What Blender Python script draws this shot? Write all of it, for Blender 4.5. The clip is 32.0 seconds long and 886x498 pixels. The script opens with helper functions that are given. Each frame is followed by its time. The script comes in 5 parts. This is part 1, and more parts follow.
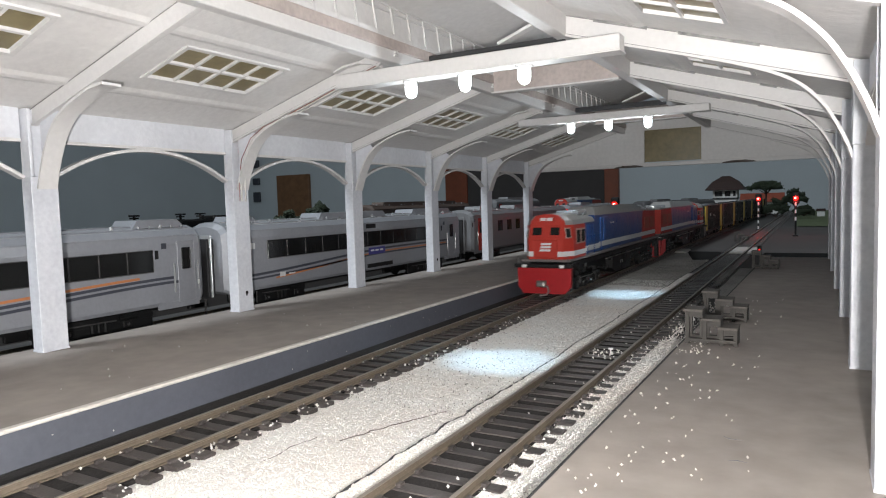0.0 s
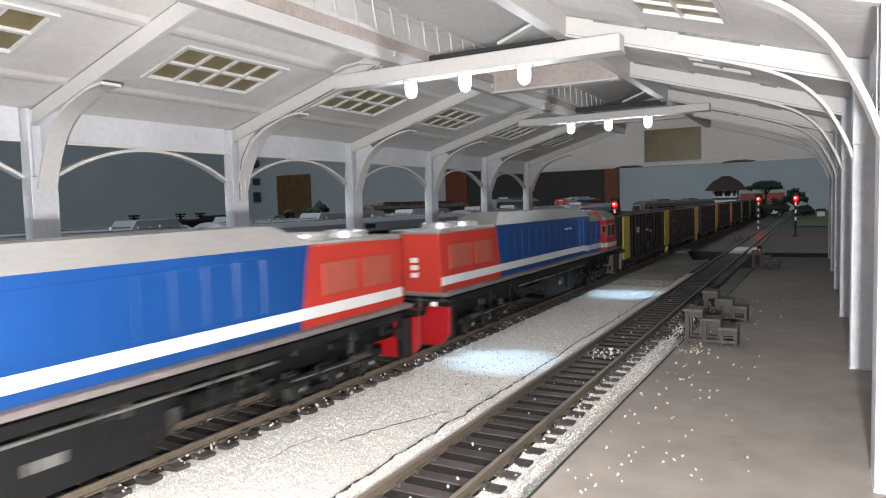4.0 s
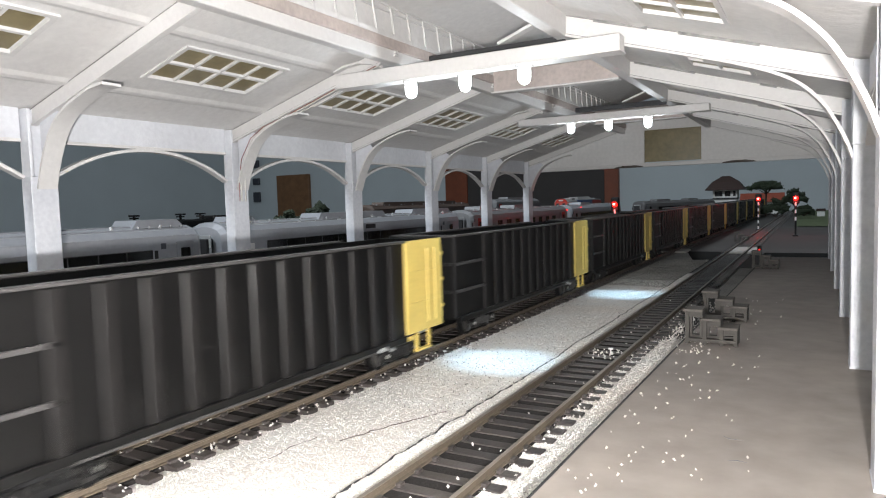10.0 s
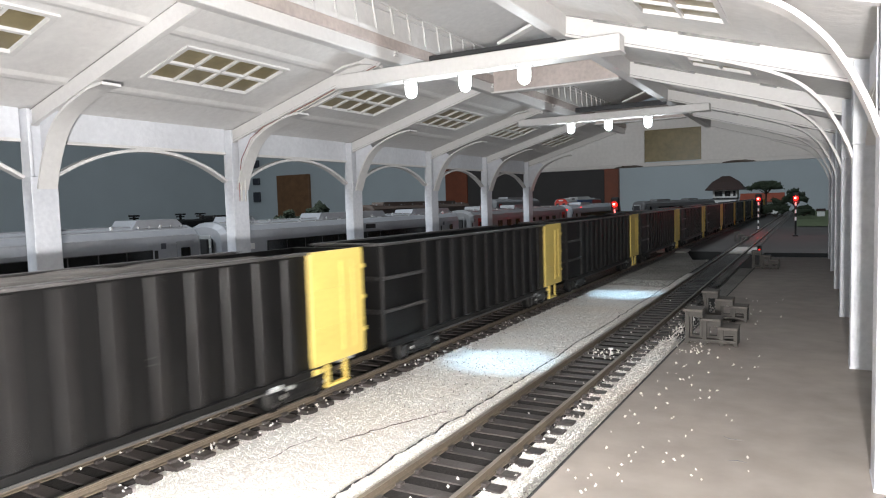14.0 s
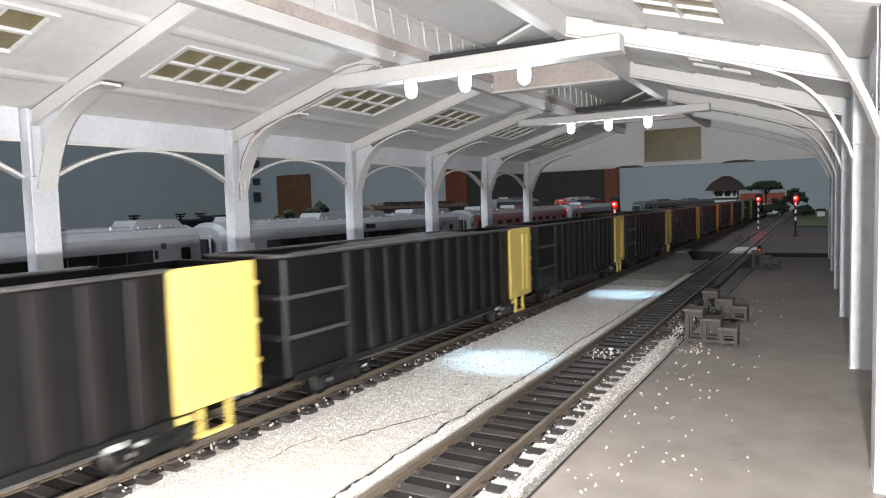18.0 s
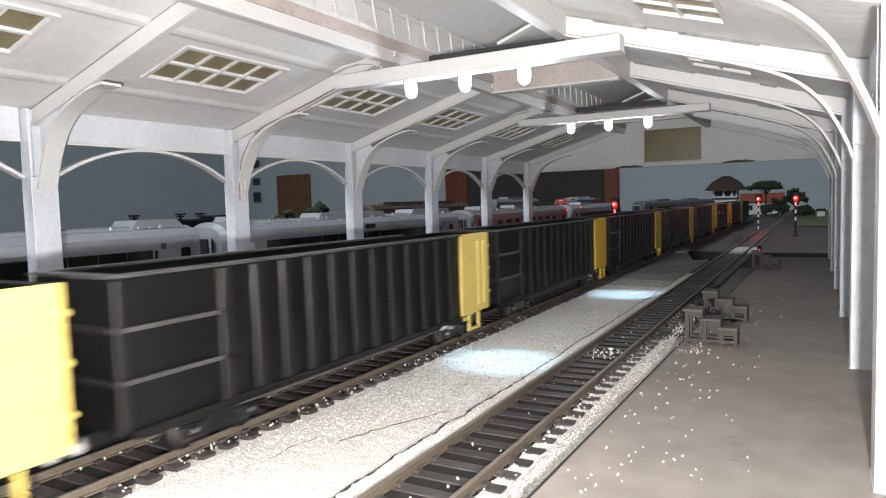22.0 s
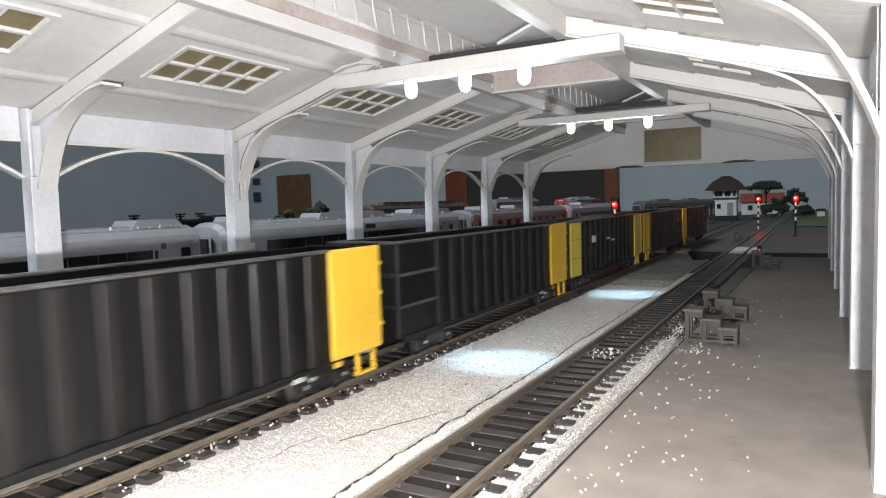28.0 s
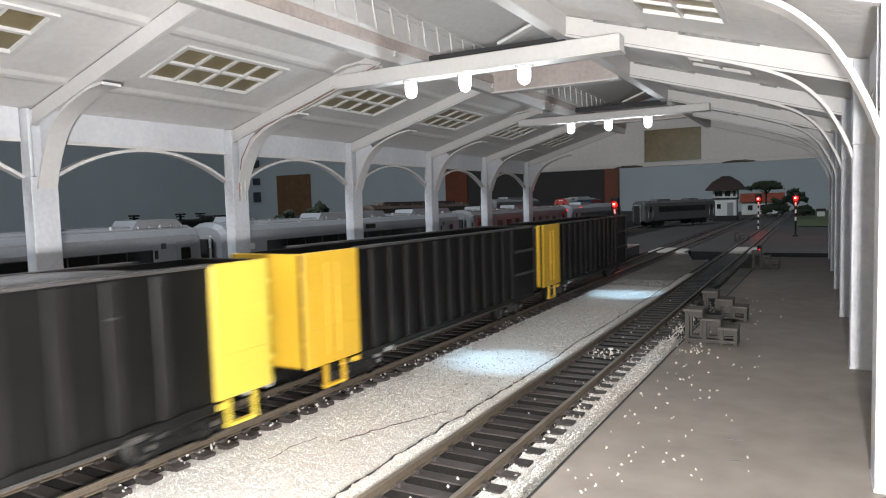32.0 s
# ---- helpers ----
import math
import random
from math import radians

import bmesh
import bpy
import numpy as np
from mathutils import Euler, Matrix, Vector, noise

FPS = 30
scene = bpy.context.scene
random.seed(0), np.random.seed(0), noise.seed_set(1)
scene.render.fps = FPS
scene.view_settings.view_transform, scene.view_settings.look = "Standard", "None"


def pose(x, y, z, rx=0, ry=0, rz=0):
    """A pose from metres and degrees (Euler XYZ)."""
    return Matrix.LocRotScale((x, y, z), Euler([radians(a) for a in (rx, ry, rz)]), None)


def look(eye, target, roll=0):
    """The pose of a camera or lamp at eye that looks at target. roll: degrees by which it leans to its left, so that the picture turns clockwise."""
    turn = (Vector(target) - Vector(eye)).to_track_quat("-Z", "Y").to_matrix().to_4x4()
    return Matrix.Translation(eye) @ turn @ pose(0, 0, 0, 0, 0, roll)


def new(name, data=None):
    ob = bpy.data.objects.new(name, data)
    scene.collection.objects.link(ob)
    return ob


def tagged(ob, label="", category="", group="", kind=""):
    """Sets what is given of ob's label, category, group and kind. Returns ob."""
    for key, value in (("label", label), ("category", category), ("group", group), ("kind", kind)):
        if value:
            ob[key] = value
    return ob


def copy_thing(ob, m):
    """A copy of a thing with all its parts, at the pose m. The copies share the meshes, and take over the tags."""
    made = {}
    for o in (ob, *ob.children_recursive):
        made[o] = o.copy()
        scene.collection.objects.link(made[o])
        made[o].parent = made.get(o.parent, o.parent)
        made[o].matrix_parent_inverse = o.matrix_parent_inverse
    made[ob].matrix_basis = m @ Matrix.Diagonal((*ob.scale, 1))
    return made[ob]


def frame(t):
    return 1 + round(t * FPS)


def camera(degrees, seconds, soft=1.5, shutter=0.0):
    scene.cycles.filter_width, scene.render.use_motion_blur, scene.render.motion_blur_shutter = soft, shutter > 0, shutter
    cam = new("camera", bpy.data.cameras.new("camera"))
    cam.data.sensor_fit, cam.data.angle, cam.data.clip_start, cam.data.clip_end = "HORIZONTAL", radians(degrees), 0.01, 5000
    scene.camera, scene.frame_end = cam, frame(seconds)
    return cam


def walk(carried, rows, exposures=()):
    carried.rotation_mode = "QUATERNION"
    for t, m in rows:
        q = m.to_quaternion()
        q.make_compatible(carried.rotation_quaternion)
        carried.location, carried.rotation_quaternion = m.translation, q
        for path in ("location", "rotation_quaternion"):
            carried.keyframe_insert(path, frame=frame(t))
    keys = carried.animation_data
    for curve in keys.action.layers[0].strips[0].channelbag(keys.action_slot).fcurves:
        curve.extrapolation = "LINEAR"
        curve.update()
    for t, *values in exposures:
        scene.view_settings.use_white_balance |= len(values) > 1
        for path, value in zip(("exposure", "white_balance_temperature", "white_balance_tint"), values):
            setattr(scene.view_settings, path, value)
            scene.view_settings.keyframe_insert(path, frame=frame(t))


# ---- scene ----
# All lengths below are in millimetres of the model railway; MM brings them to metres.
MM = 0.001
cam = camera(67.68, 32.0, soft=1.1, shutter=0.9)
EYE = (0.0, 0.0, 0.06445)
VIEW = look(EYE, (-0.490089, 0.868953, 0.06445 - 0.068799), -1.664)
walk(cam, [(0.0, VIEW), (32.0, VIEW)], exposures=[(0.0, 0.37), (7.5, 0.38), (9.5, 0.62), (29.0, 0.62), (29.8, 0.5), (31.0, 0.45), (32.0, 0.3)])

# ---- light ----
world = bpy.data.worlds.new("world")
world.use_nodes = True
scene.world = world
wn = world.node_tree.nodes["Background"]
wn.inputs[0].default_value = (0.62, 0.75, 0.9, 1)
wn.inputs[1].default_value = 0.215


def lamp(name, kind, at, power, colour, size, target=None, spread=None, blend=0.5):
    data = bpy.data.lights.new(name, kind)
    data.energy, data.color = power, colour
    ob = new(name, data)
    p = Vector(at) * MM
    ob.matrix_world = look(p, Vector(target) * MM) if target else Matrix.Translation(p)
    if kind == "AREA":
        data.shape, data.size = "DISK", size * MM
    else:
        data.shadow_soft_size = size * MM
    if spread:
        data.spot_size, data.spot_blend = radians(spread), blend
    return ob


# unseen torch assumed near the lens, its place tuned to brightness and shadows
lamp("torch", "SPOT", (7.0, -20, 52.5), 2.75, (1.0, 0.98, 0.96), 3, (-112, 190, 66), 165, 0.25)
# added unseen fill behind the camera, aimed to brighten the far wall
lamp("room_wall_fill", "AREA", (-700, -900, 1900), 42.0, (0.85, 0.94, 1.0), 500, (-1300, 3600, 300))


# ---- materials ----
BASE_SCALE = 0.82                                # scales base colours down so less light bounces and shade deepens


def mat(name, colour, rough=0.6, metal=0.0, vary=0.12, grain=1.5, blotch=25.0, bump=0.15, second=None, emit=0.0, piece=0.0, coat=0.0):
    """A procedural surface: colour, grain and blotches in millimetres, relief, tint from piece to piece."""
    m = bpy.data.materials.new(name)
    m.use_nodes = True
    n, l = m.node_tree.nodes, m.node_tree.links
    if not emit:
        colour = tuple(c * BASE_SCALE for c in colour)
        second = second and tuple(c * BASE_SCALE for c in second)
    b = n["Principled BSDF"]
    b.inputs["Roughness"].default_value = rough
    b.inputs["Metallic"].default_value = metal
    b.inputs["Coat Weight"].default_value = coat
    tc = n.new("ShaderNodeTexCoord")
    big = n.new("ShaderNodeTexNoise")
    big.inputs["Scale"].default_value, big.inputs["Detail"].default_value = 1000.0 / blotch, 4
    fine = n.new("ShaderNodeTexNoise")
    fine.inputs["Scale"].default_value, fine.inputs["Detail"].default_value = 1000.0 / grain, 3
    l.new(tc.outputs["Object"], big.inputs["Vector"])
    l.new(tc.outputs["Object"], fine.inputs["Vector"])
    add = n.new("ShaderNodeMath")
    add.operation = "ADD"
    l.new(big.outputs["Fac"], add.inputs[0])
    l.new(fine.outputs["Fac"], add.inputs[1])
    ramp = n.new("ShaderNodeMapRange")
    ramp.inputs["From Min"].default_value, ramp.inputs["From Max"].default_value = 0.7, 1.3
    l.new(add.outputs[0], ramp.inputs["Value"])
    mix = n.new("ShaderNodeMix")
    mix.data_type = "RGBA"
    dark = second or tuple(c * (1 - vary) for c in colour)
    lite = colour if second else tuple(min(1, c * (1 + vary)) for c in colour)
    mix.inputs["A"].default_value = (*dark, 1)
    mix.inputs["B"].default_value = (*lite, 1)
    l.new(ramp.outputs[0], mix.inputs["Factor"])
    out = mix.outputs["Result"]
    if piece:
        oi = n.new("ShaderNodeObjectInfo")
        mr = n.new("ShaderNodeMapRange")
        mr.inputs["To Min"].default_value, mr.inputs["To Max"].default_value = 1 - piece, 1 + piece
        l.new(oi.outputs["Random"], mr.inputs["Value"])
        hsv = n.new("ShaderNodeHueSaturation")
        l.new(mr.outputs[0], hsv.inputs["Value"])
        l.new(out, hsv.inputs["Color"])
        out = hsv.outputs["Color"]
    l.new(out, b.inputs["Base Color"])
    rr = n.new("ShaderNodeMapRange")
    rr.inputs["To Min"].default_value, rr.inputs["To Max"].default_value = max(0.02, rough - 0.1), min(1, rough + 0.1)
    l.new(big.outputs["Fac"], rr.inputs["Value"])
    l.new(rr.outputs[0], b.inputs["Roughness"])
    if bump:
        bp = n.new("ShaderNodeBump")
        bp.inputs["Strength"].default_value, bp.inputs["Distance"].default_value = bump, grain * MM * 0.4
        l.new(fine.outputs["Fac"], bp.inputs["Height"])
        l.new(bp.outputs[0], b.inputs["Normal"])
    if emit:
        b.inputs["Emission Color"].default_value = (*colour, 1)
        b.inputs["Emission Strength"].default_value = emit
    return m


M_WHITE = mat("white_styrene_paint", (0.755, 0.738, 0.727), 0.5, vary=0.05, grain=2.0, blotch=40)
M_ROOF = mat("roof_underside_paint", (0.82, 0.803, 0.79), 0.6, vary=0.07, grain=3.0, blotch=60)
M_FASCIA = mat("mottled_white_paint", (0.81, 0.825, 0.87), 0.6, second=(0.68, 0.695, 0.74), grain=2.2, blotch=30)
M_COLUMN = mat("speckled_white_paint", (0.76, 0.775, 0.82), 0.55, second=(0.61, 0.625, 0.68), grain=1.6, blotch=14)
M_BROWNISH = mat("brownish_beam_paint", (0.55, 0.475, 0.44), 0.7, vary=0.15, grain=2.0, blotch=15)
M_OLIVE = mat("olive_skylight_film", (0.26, 0.212, 0.11), 0.35, vary=0.18, grain=4.0, blotch=14, bump=0.05)
M_PLATFORM = mat("grey_brown_platform_card", (0.37, 0.325, 0.292), 0.75, second=(0.262, 0.23, 0.212), grain=9.0, blotch=48, bump=0.04)
M_FACE = mat("blue_grey_platform_wall", (0.10, 0.106, 0.128), 0.6, vary=0.1, grain=2.0, blotch=30)
M_EDGE = mat("pale_edge_line", (0.66, 0.62, 0.57), 0.6, vary=0.12, grain=1.5, blotch=12)
M_GROUND = mat("grey_ground_scatter", (0.068, 0.064, 0.062), 0.9, vary=0.3, grain=2.0, blotch=90, bump=0.4)
M_BALLAST = mat("pale_ballast", (0.80, 0.815, 0.80), 0.85, second=(0.70, 0.625, 0.56), grain=0.8, blotch=45, bump=0.9)
M_SLEEPER = mat("dark_brown_sleeper", (0.064, 0.055, 0.052), 0.42, vary=0.35, grain=0.8, blotch=6, piece=0.25)
M_RAIL = mat("rusty_rail_side", (0.155, 0.124, 0.093), 0.5, 0.1, vary=0.2, grain=1.0, blotch=12)
M_RAILTOP = mat("polished_rail_head", (0.38, 0.335, 0.28), 0.36, 0.55, vary=0.1, grain=1.0, blotch=10)
M_BULB = mat("glowing_bulb", (0.86, 0.94, 1.0), 0.3, emit=10.0, bump=0)
M_BLACK = mat("black_plastic", (0.005, 0.005, 0.0054), 0.5, vary=0.2, grain=1.0, blotch=12)
M_WAGON = mat("dark_grey_wagon_paint", (0.0045, 0.0042, 0.0042), 0.45, vary=0.2, grain=1.2, blotch=20)
# ribs lighter than panels: worn paint plus highlights put into the colour
M_RIBGREY = mat("worn_highlighted_rib_paint", (0.0165, 0.015, 0.015), 0.42, vary=0.25, grain=1.0, blotch=10)
for m_ in (M_BLACK, M_WAGON, M_RIBGREY):
    m_.node_tree.nodes["Principled BSDF"].inputs["Specular IOR Level"].default_value = 0.38
M_LEMON = mat("lemon_wagon_paint", (0.82, 0.64, 0.09), 0.45, vary=0.05, grain=1.5, blotch=18)
M_PALEYELLOW = mat("pale_yellow_wagon_paint", (0.84, 0.64, 0.18), 0.45, vary=0.08, grain=1.5, blotch=14)
M_YELLOW = mat("yellow_wagon_paint", (0.85, 0.52, 0.045), 0.45, vary=0.06, grain=1.5, blotch=18)
M_BLUE = mat("bright_blue_loco_paint", (0.009, 0.064, 0.25), 0.32, vary=0.07, grain=1.5, blotch=20)
M_RED = mat("red_loco_paint", (0.52, 0.045, 0.03), 0.5, vary=0.07, grain=1.5, blotch=20)
M_RED.node_tree.nodes["Principled BSDF"].inputs["Specular IOR Level"].default_value = 0.3
M_PILOTRED = mat("deep_red_pilot_paint", (0.42, 0.012, 0.016), 0.4, vary=0.08, grain=1.5, blotch=12)
M_LOCOROOF = mat("grey_loco_roof", (0.39, 0.375, 0.365), 0.4, 0.3, vary=0.12, grain=1.2, blotch=12)
M_STRIPE = mat("white_stripe_paint", (0.78, 0.78, 0.78), 0.4, vary=0.04, grain=1.0, blotch=10)
M_SILVER = mat("silver_coach_paint", (0.35, 0.36, 0.39), 0.32, 0.2, vary=0.06, grain=2.0, blotch=25)
M_WINDOW = mat("dark_smoked_glazing", (0.012, 0.012, 0.012), 0.2, vary=0.2, grain=3, blotch=20, bump=0)
M_ORANGE = mat("orange_stripe_paint", (0.62, 0.23, 0.09), 0.4, vary=0.06)
M_STRIPEGREY = mat("dark_grey_stripe_paint", (0.06, 0.065, 0.085), 0.4, vary=0.06)
M_ROOM = mat("blue_grey_room_wall", (0.70, 0.76, 0.79), 0.8, vary=0.05, grain=3, blotch=300, bump=0.05)
M_ROOMDARK = mat("doorway_dark_paint", (0.078, 0.068, 0.066), 0.85, vary=0.15, grain=3, blotch=120)
M_WOOD = mat("brown_wood", (0.33, 0.165, 0.075), 0.5, second=(0.2, 0.095, 0.04), grain=3, blotch=60)
M_REDWOOD = mat("red_brown_door_wood", (0.27, 0.075, 0.035), 0.5, vary=0.2, grain=4, blotch=80)
M_REDLAMP = mat("red_signal_lens", (1.0, 0.012, 0.008), 0.3, emit=2.2, bump=0)
M_REDCORE = mat("bright_signal_core", (1.0, 0.36, 0.3), 0.3, emit=6.0, bump=0)


# ---- geometry helpers ----
def box(bm, x0, x1, y0, y1, z0, z1, bevel=0.0, m=None):
    r = bmesh.ops.create_cube(bm, size=1.0)
    vs = r["verts"]
    t = Matrix.Translation(((x0 + x1) / 2, (y0 + y1) / 2, (z0 + z1) / 2)) @ Matrix.Diagonal((x1 - x0, y1 - y0, z1 - z0, 1))
    bmesh.ops.transform(bm, matrix=(m @ t if m else t), verts=vs)
    if bevel:
        bmesh.ops.bevel(bm, geom=list({e for v in vs for e in v.link_edges}), offset=bevel, segments=1, affect="EDGES")
    return bm


def rod(bm, a, b, r0, r1=None, seg=8):
    a, b = Vector(a), Vector(b)
    d = b - a
    m = Matrix.Translation((a + b) / 2) @ d.to_track_quat("Z", "Y").to_matrix().to_4x4()
    bmesh.ops.create_cone(bm, cap_ends=True, segments=seg, radius1=r0, radius2=r0 if r1 is None else r1, depth=d.length, matrix=m)
    return bm


def prism(bm, pts, axis, lo, hi):
    """A flat outline (list of 2D points) pushed along an axis from lo to hi."""
    def at(p, v):
        return {"x": (v, p[0], p[1]), "y": (p[0], v, p[1]), "z": (p[0], p[1], v)}[axis]
    va = [bm.verts.new(at(p, lo)) for p in pts]
    vb = [bm.verts.new(at(p, hi)) for p in pts]
    n = len(pts)
    bm.faces.new(va)
    bm.faces.new(vb[::-1])
    for i in range(n):
        bm.faces.new((va[i], vb[i], vb[(i + 1) % n], va[(i + 1) % n]))
    return bm


def strip(bm, path, thick, axis, lo, hi):
    """A bent strip of a thickness along a 2D path, pushed along an axis."""
    up, dn = [], []
    for i, p in enumerate(path):
        a, b = Vector(path[max(i - 1, 0)]), Vector(path[min(i + 1, len(path) - 1)])
        d = (b - a).normalized()
        n = Vector((-d.y, d.x)) * thick / 2
        up.append(tuple(Vector(p) + n))
        dn.append(tuple(Vector(p) - n))
    def at(p, v):
        return {"x": (v, p[0], p[1]), "y": (p[0], v, p[1]), "z": (p[0], p[1], v)}[axis]
    rows = [[bm.verts.new(at(q, v)) for q in side] for side, v in ((up, lo), (up, hi), (dn, hi), (dn, lo))]
    for j in range(4):
        a, b = rows[j], rows[(j + 1) % 4]
        for i in range(len(path) - 1):
            bm.faces.new((a[i], a[i + 1], b[i + 1], b[i]))
    bm.faces.new([r[0] for r in rows])
    bm.faces.new([r[-1] for r in rows][::-1])
    return bm


def lathe(bm, outline, seg=16, m=None):
    """A round body from (radius, height) pairs."""
    rings = []
    for r, z in outline:
        ring = []
        for k in range(seg):
            a = 2 * math.pi * k / seg
            v = Vector((r * math.cos(a), r * math.sin(a), z))
            ring.append(bm.verts.new(m @ v if m else v))
        rings.append(ring)
    for a, b in zip(rings, rings[1:]):
        for k in range(seg):
            bm.faces.new((a[k], a[(k + 1) % seg], b[(k + 1) % seg], b[k]))
    bm.faces.new(rings[0][::-1])
    bm.faces.new(rings[-1])
    return bm


def arc(cx, cz, rx, rz, a0, a1, n=14):
    return [(cx + rx * math.cos(radians(a0 + (a1 - a0) * i / n)), cz + rz * math.sin(radians(a0 + (a1 - a0) * i / n))) for i in range(n + 1)]


def mesh_of(name, bm, material, smooth=False):
    bmesh.ops.recalc_face_normals(bm, faces=bm.faces)
    bmesh.ops.scale(bm, vec=(MM, MM, MM), verts=bm.verts)
    me = bpy.data.meshes.new(name)
    if smooth:
        for f in bm.faces:
            f.smooth = True
        for e in bm.edges:
            if len(e.link_faces) == 2 and e.calc_face_angle() > 0.6:
                e.smooth = False
    bm.to_mesh(me)
    bm.free()
    me.materials.append(material)
    return me


def part(name, bm, material, parent=None, label="", smooth=False):
    ob = new(name, mesh_of(name, bm, material, smooth))
    if parent:
        ob.parent = parent
    if label:
        ob["label"] = label
    return ob


def piece(name, mesh, parent, x=0, y=0, z=0, rz=0.0):
    ob = new(name, mesh)
    ob.parent = parent
    ob.location = (x * MM, y * MM, z * MM)
    if rz:
        ob.rotation_euler = (0, 0, rz)
    return ob


def thing(name, label, category, x=0, y=0, z=0, group="", kind=""):
    ob = new(name)
    ob.empty_display_size = 0.005
    ob.location = (x * MM, y * MM, z * MM)
    return tagged(ob, label, category, group, kind)


def B():
    return bmesh.new()


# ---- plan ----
# black for a solid strip and discs that stand for a gap and holes
M_GAPDARK = mat("black_gap_paint", (0.015, 0.014, 0.014), 0.8, vary=0.3)
M_GRIMESHADE = mat("grimy_joint_and_slot_shade", (0.27, 0.265, 0.26), 0.8, vary=0.4, grain=2.0, blotch=12)
Y0, BAY = 141.0, 99.0
XL, XR, XM = -256.0, 10.0, -123.0          # inner faces of the two column rows, and the ridge
Z_PL, Z_PR = 11.9, 8.9                     # platform tops
TRACK_A, TRACK_B, TRACK_C = -73.5, -150.0, -311.0
RAIL_TOP = 3.9
SLOPE = 0.30
EAVE = 106.0
RAFTER = 6.6                               # depth of the rafters under the roof


def roof_z(x):
    return EAVE + SLOPE * (x - XL if x < XM else XR - x)


FAR = 2780.0                               # far edge of the layout boards

# ---- ground and room ----
g = thing("ground", "grey scenic board of the model railway", "ground", kind="structure")
for x0, x1, y0, y1 in ((-1500, 700, -500, 695), (-1500, -137, 695, 812), (-88, 700, 695, 752), (-88, -48, 752, 812), (-48, 700, 804, 812), (-1500, 700, 812, FAR)):
    part("board", box(B(), x0, x1, y0, y1, -40, 0), M_GROUND, g)
room = thing("room", "plain blue-grey painted room walls around the layout", "wall", kind="structure")
part("wall_north", box(B(), -4720, 2200, 4600, 4700, -900, 2400), M_ROOM, room)
part("wall_west", box(B(), -4820, -4720, -1500, 4700, -900, 2400), M_ROOM, room)
part("wall_east", box(B(), 2200, 2300, -1500, 4700, -900, 2400), M_ROOM, room)
part("wall_south", box(B(), -4820, 2300, -1600, -1500, -900, 2400), M_ROOM, room)
part("floor", box(B(), -4820, 2300, -1600, 4700, -1000, -900), M_GROUND, room)
part("ceiling", box(B(), -4820, 2300, -1600, 4700, 2400, 2500), M_ROOF, room)
table = thing("layout_table", "plain wooden trestle frame under the scenic boards", "table", kind="structure")
for x in (-1440, 600):
    part("side_rail", box(B(), x, x + 60, -480, FAR - 20, -140, -40, 3), M_WOOD, table)
    for y in (-460, 600, 1660, FAR - 90):
        part("leg", box(B(), x, x + 60, y, y + 60, -900, -140, 3), M_WOOD, table)

# ---- platforms ----
pl = thing("platform", "long grey-brown platform with a pale edge line and blue-grey wall", "platform", kind="structure")
part("deck", box(B(), -268, -174.6, -260, 760, 0, Z_PL), M_PLATFORM, pl)
part("platform_wall", box(B(), -174.6, -173.2, -260, 760, 0, Z_PL - 1.0), M_FACE, pl)
# solid strip with the base gap's darkness put into its colour
part("wall_foot", box(B(), -173.2, -172.5, -260, 760, 0, 1.3), M_GAPDARK, pl)
part("edge_line", box(B(), -175.1, -172.8, -260, 760, Z_PL - 1.0, Z_PL + 0.15, 0.25), M_EDGE, pl)
pr = thing("platform", "wide grey-brown platform strewn with white grains", "platform", kind="structure")
part("deck", prism(B(), [(-52, -260), (150, -260), (150, 650), (-37.5, 650)], "z", 0, Z_PR), M_PLATFORM, pr)


# ---- tracks ----
def sleeper_mesh():
    bm = B()
    box(bm, -14.8, 14.8, -1.95, 1.95, 0.0, 1.7, 0.15)
    for x in (-8.6, 8.6):
        for s in (-1.7, 1.7):
            box(bm, x + s - 0.7, x + s + 0.7, -1.1, 1.1, 1.6, 2.5, 0.2)
    return mesh_of("sleeper", bm, M_SLEEPER)


SLEEPER = sleeper_mesh()


def rail(bm, x, y0, y1):
    prism(bm, [(x - 1.0, 1.7), (x + 1.0, 1.7), (x + 1.0, 2.0), (x + 0.3, 2.2), (x + 0.3, 3.2), (x + 0.55, 3.4), (x + 0.55, 3.75), (x - 0.55, 3.75),
               (x - 0.55, 3.4), (x - 0.3, 3.2), (x - 0.3, 2.2), (x - 1.0, 2.0)], "y", y0, y1)


def track(x, y0, y1, first, count, label, phase=4.05):
    t = thing("railway_track", label, "track", x, 0, 0, group="tracks", kind="structure")
    for s in (-8.7, 8.7):
        bm = B()
        rail(bm, s, y0, y1)
        r = part("rail", bm, M_RAIL, t)
        part("rail_head", box(B(), s - 0.5, s + 0.5, y0, y1, 3.7, RAIL_TOP), M_RAILTOP, r)
    n = int((y1 - y0) / 8.1)
    rest = B()
    for i in range(n):
        y = y0 + phase + 8.1 * i
        if first <= y and count > 0:
            count -= 1
            ob = piece("sleeper", SLEEPER, t, 0, y, 0, random.uniform(-0.012, 0.012))
        else:
            box(rest, -14.8, 14.8, y - 1.95, y + 1.95, 0.0, 1.7)
    tagged(part("far_sleepers", rest, M_SLEEPER, t), kind="stuff")
    return t


track(TRACK_A, -200, FAR - 20, 40, 110, "straight model track with dark sleepers and rusty rails")
track(TRACK_B, -260, FAR - 20, 60, 110, "straight model track with dark sleepers and rusty rails, partly ballasted", 2.1)
track(TRACK_C, -260, 2600, 100, 60, "model track behind the platform under the silver coaches")

# ---- station hall ----


def mirror(x, side):
    return x if side < 0 else 2 * XM - x


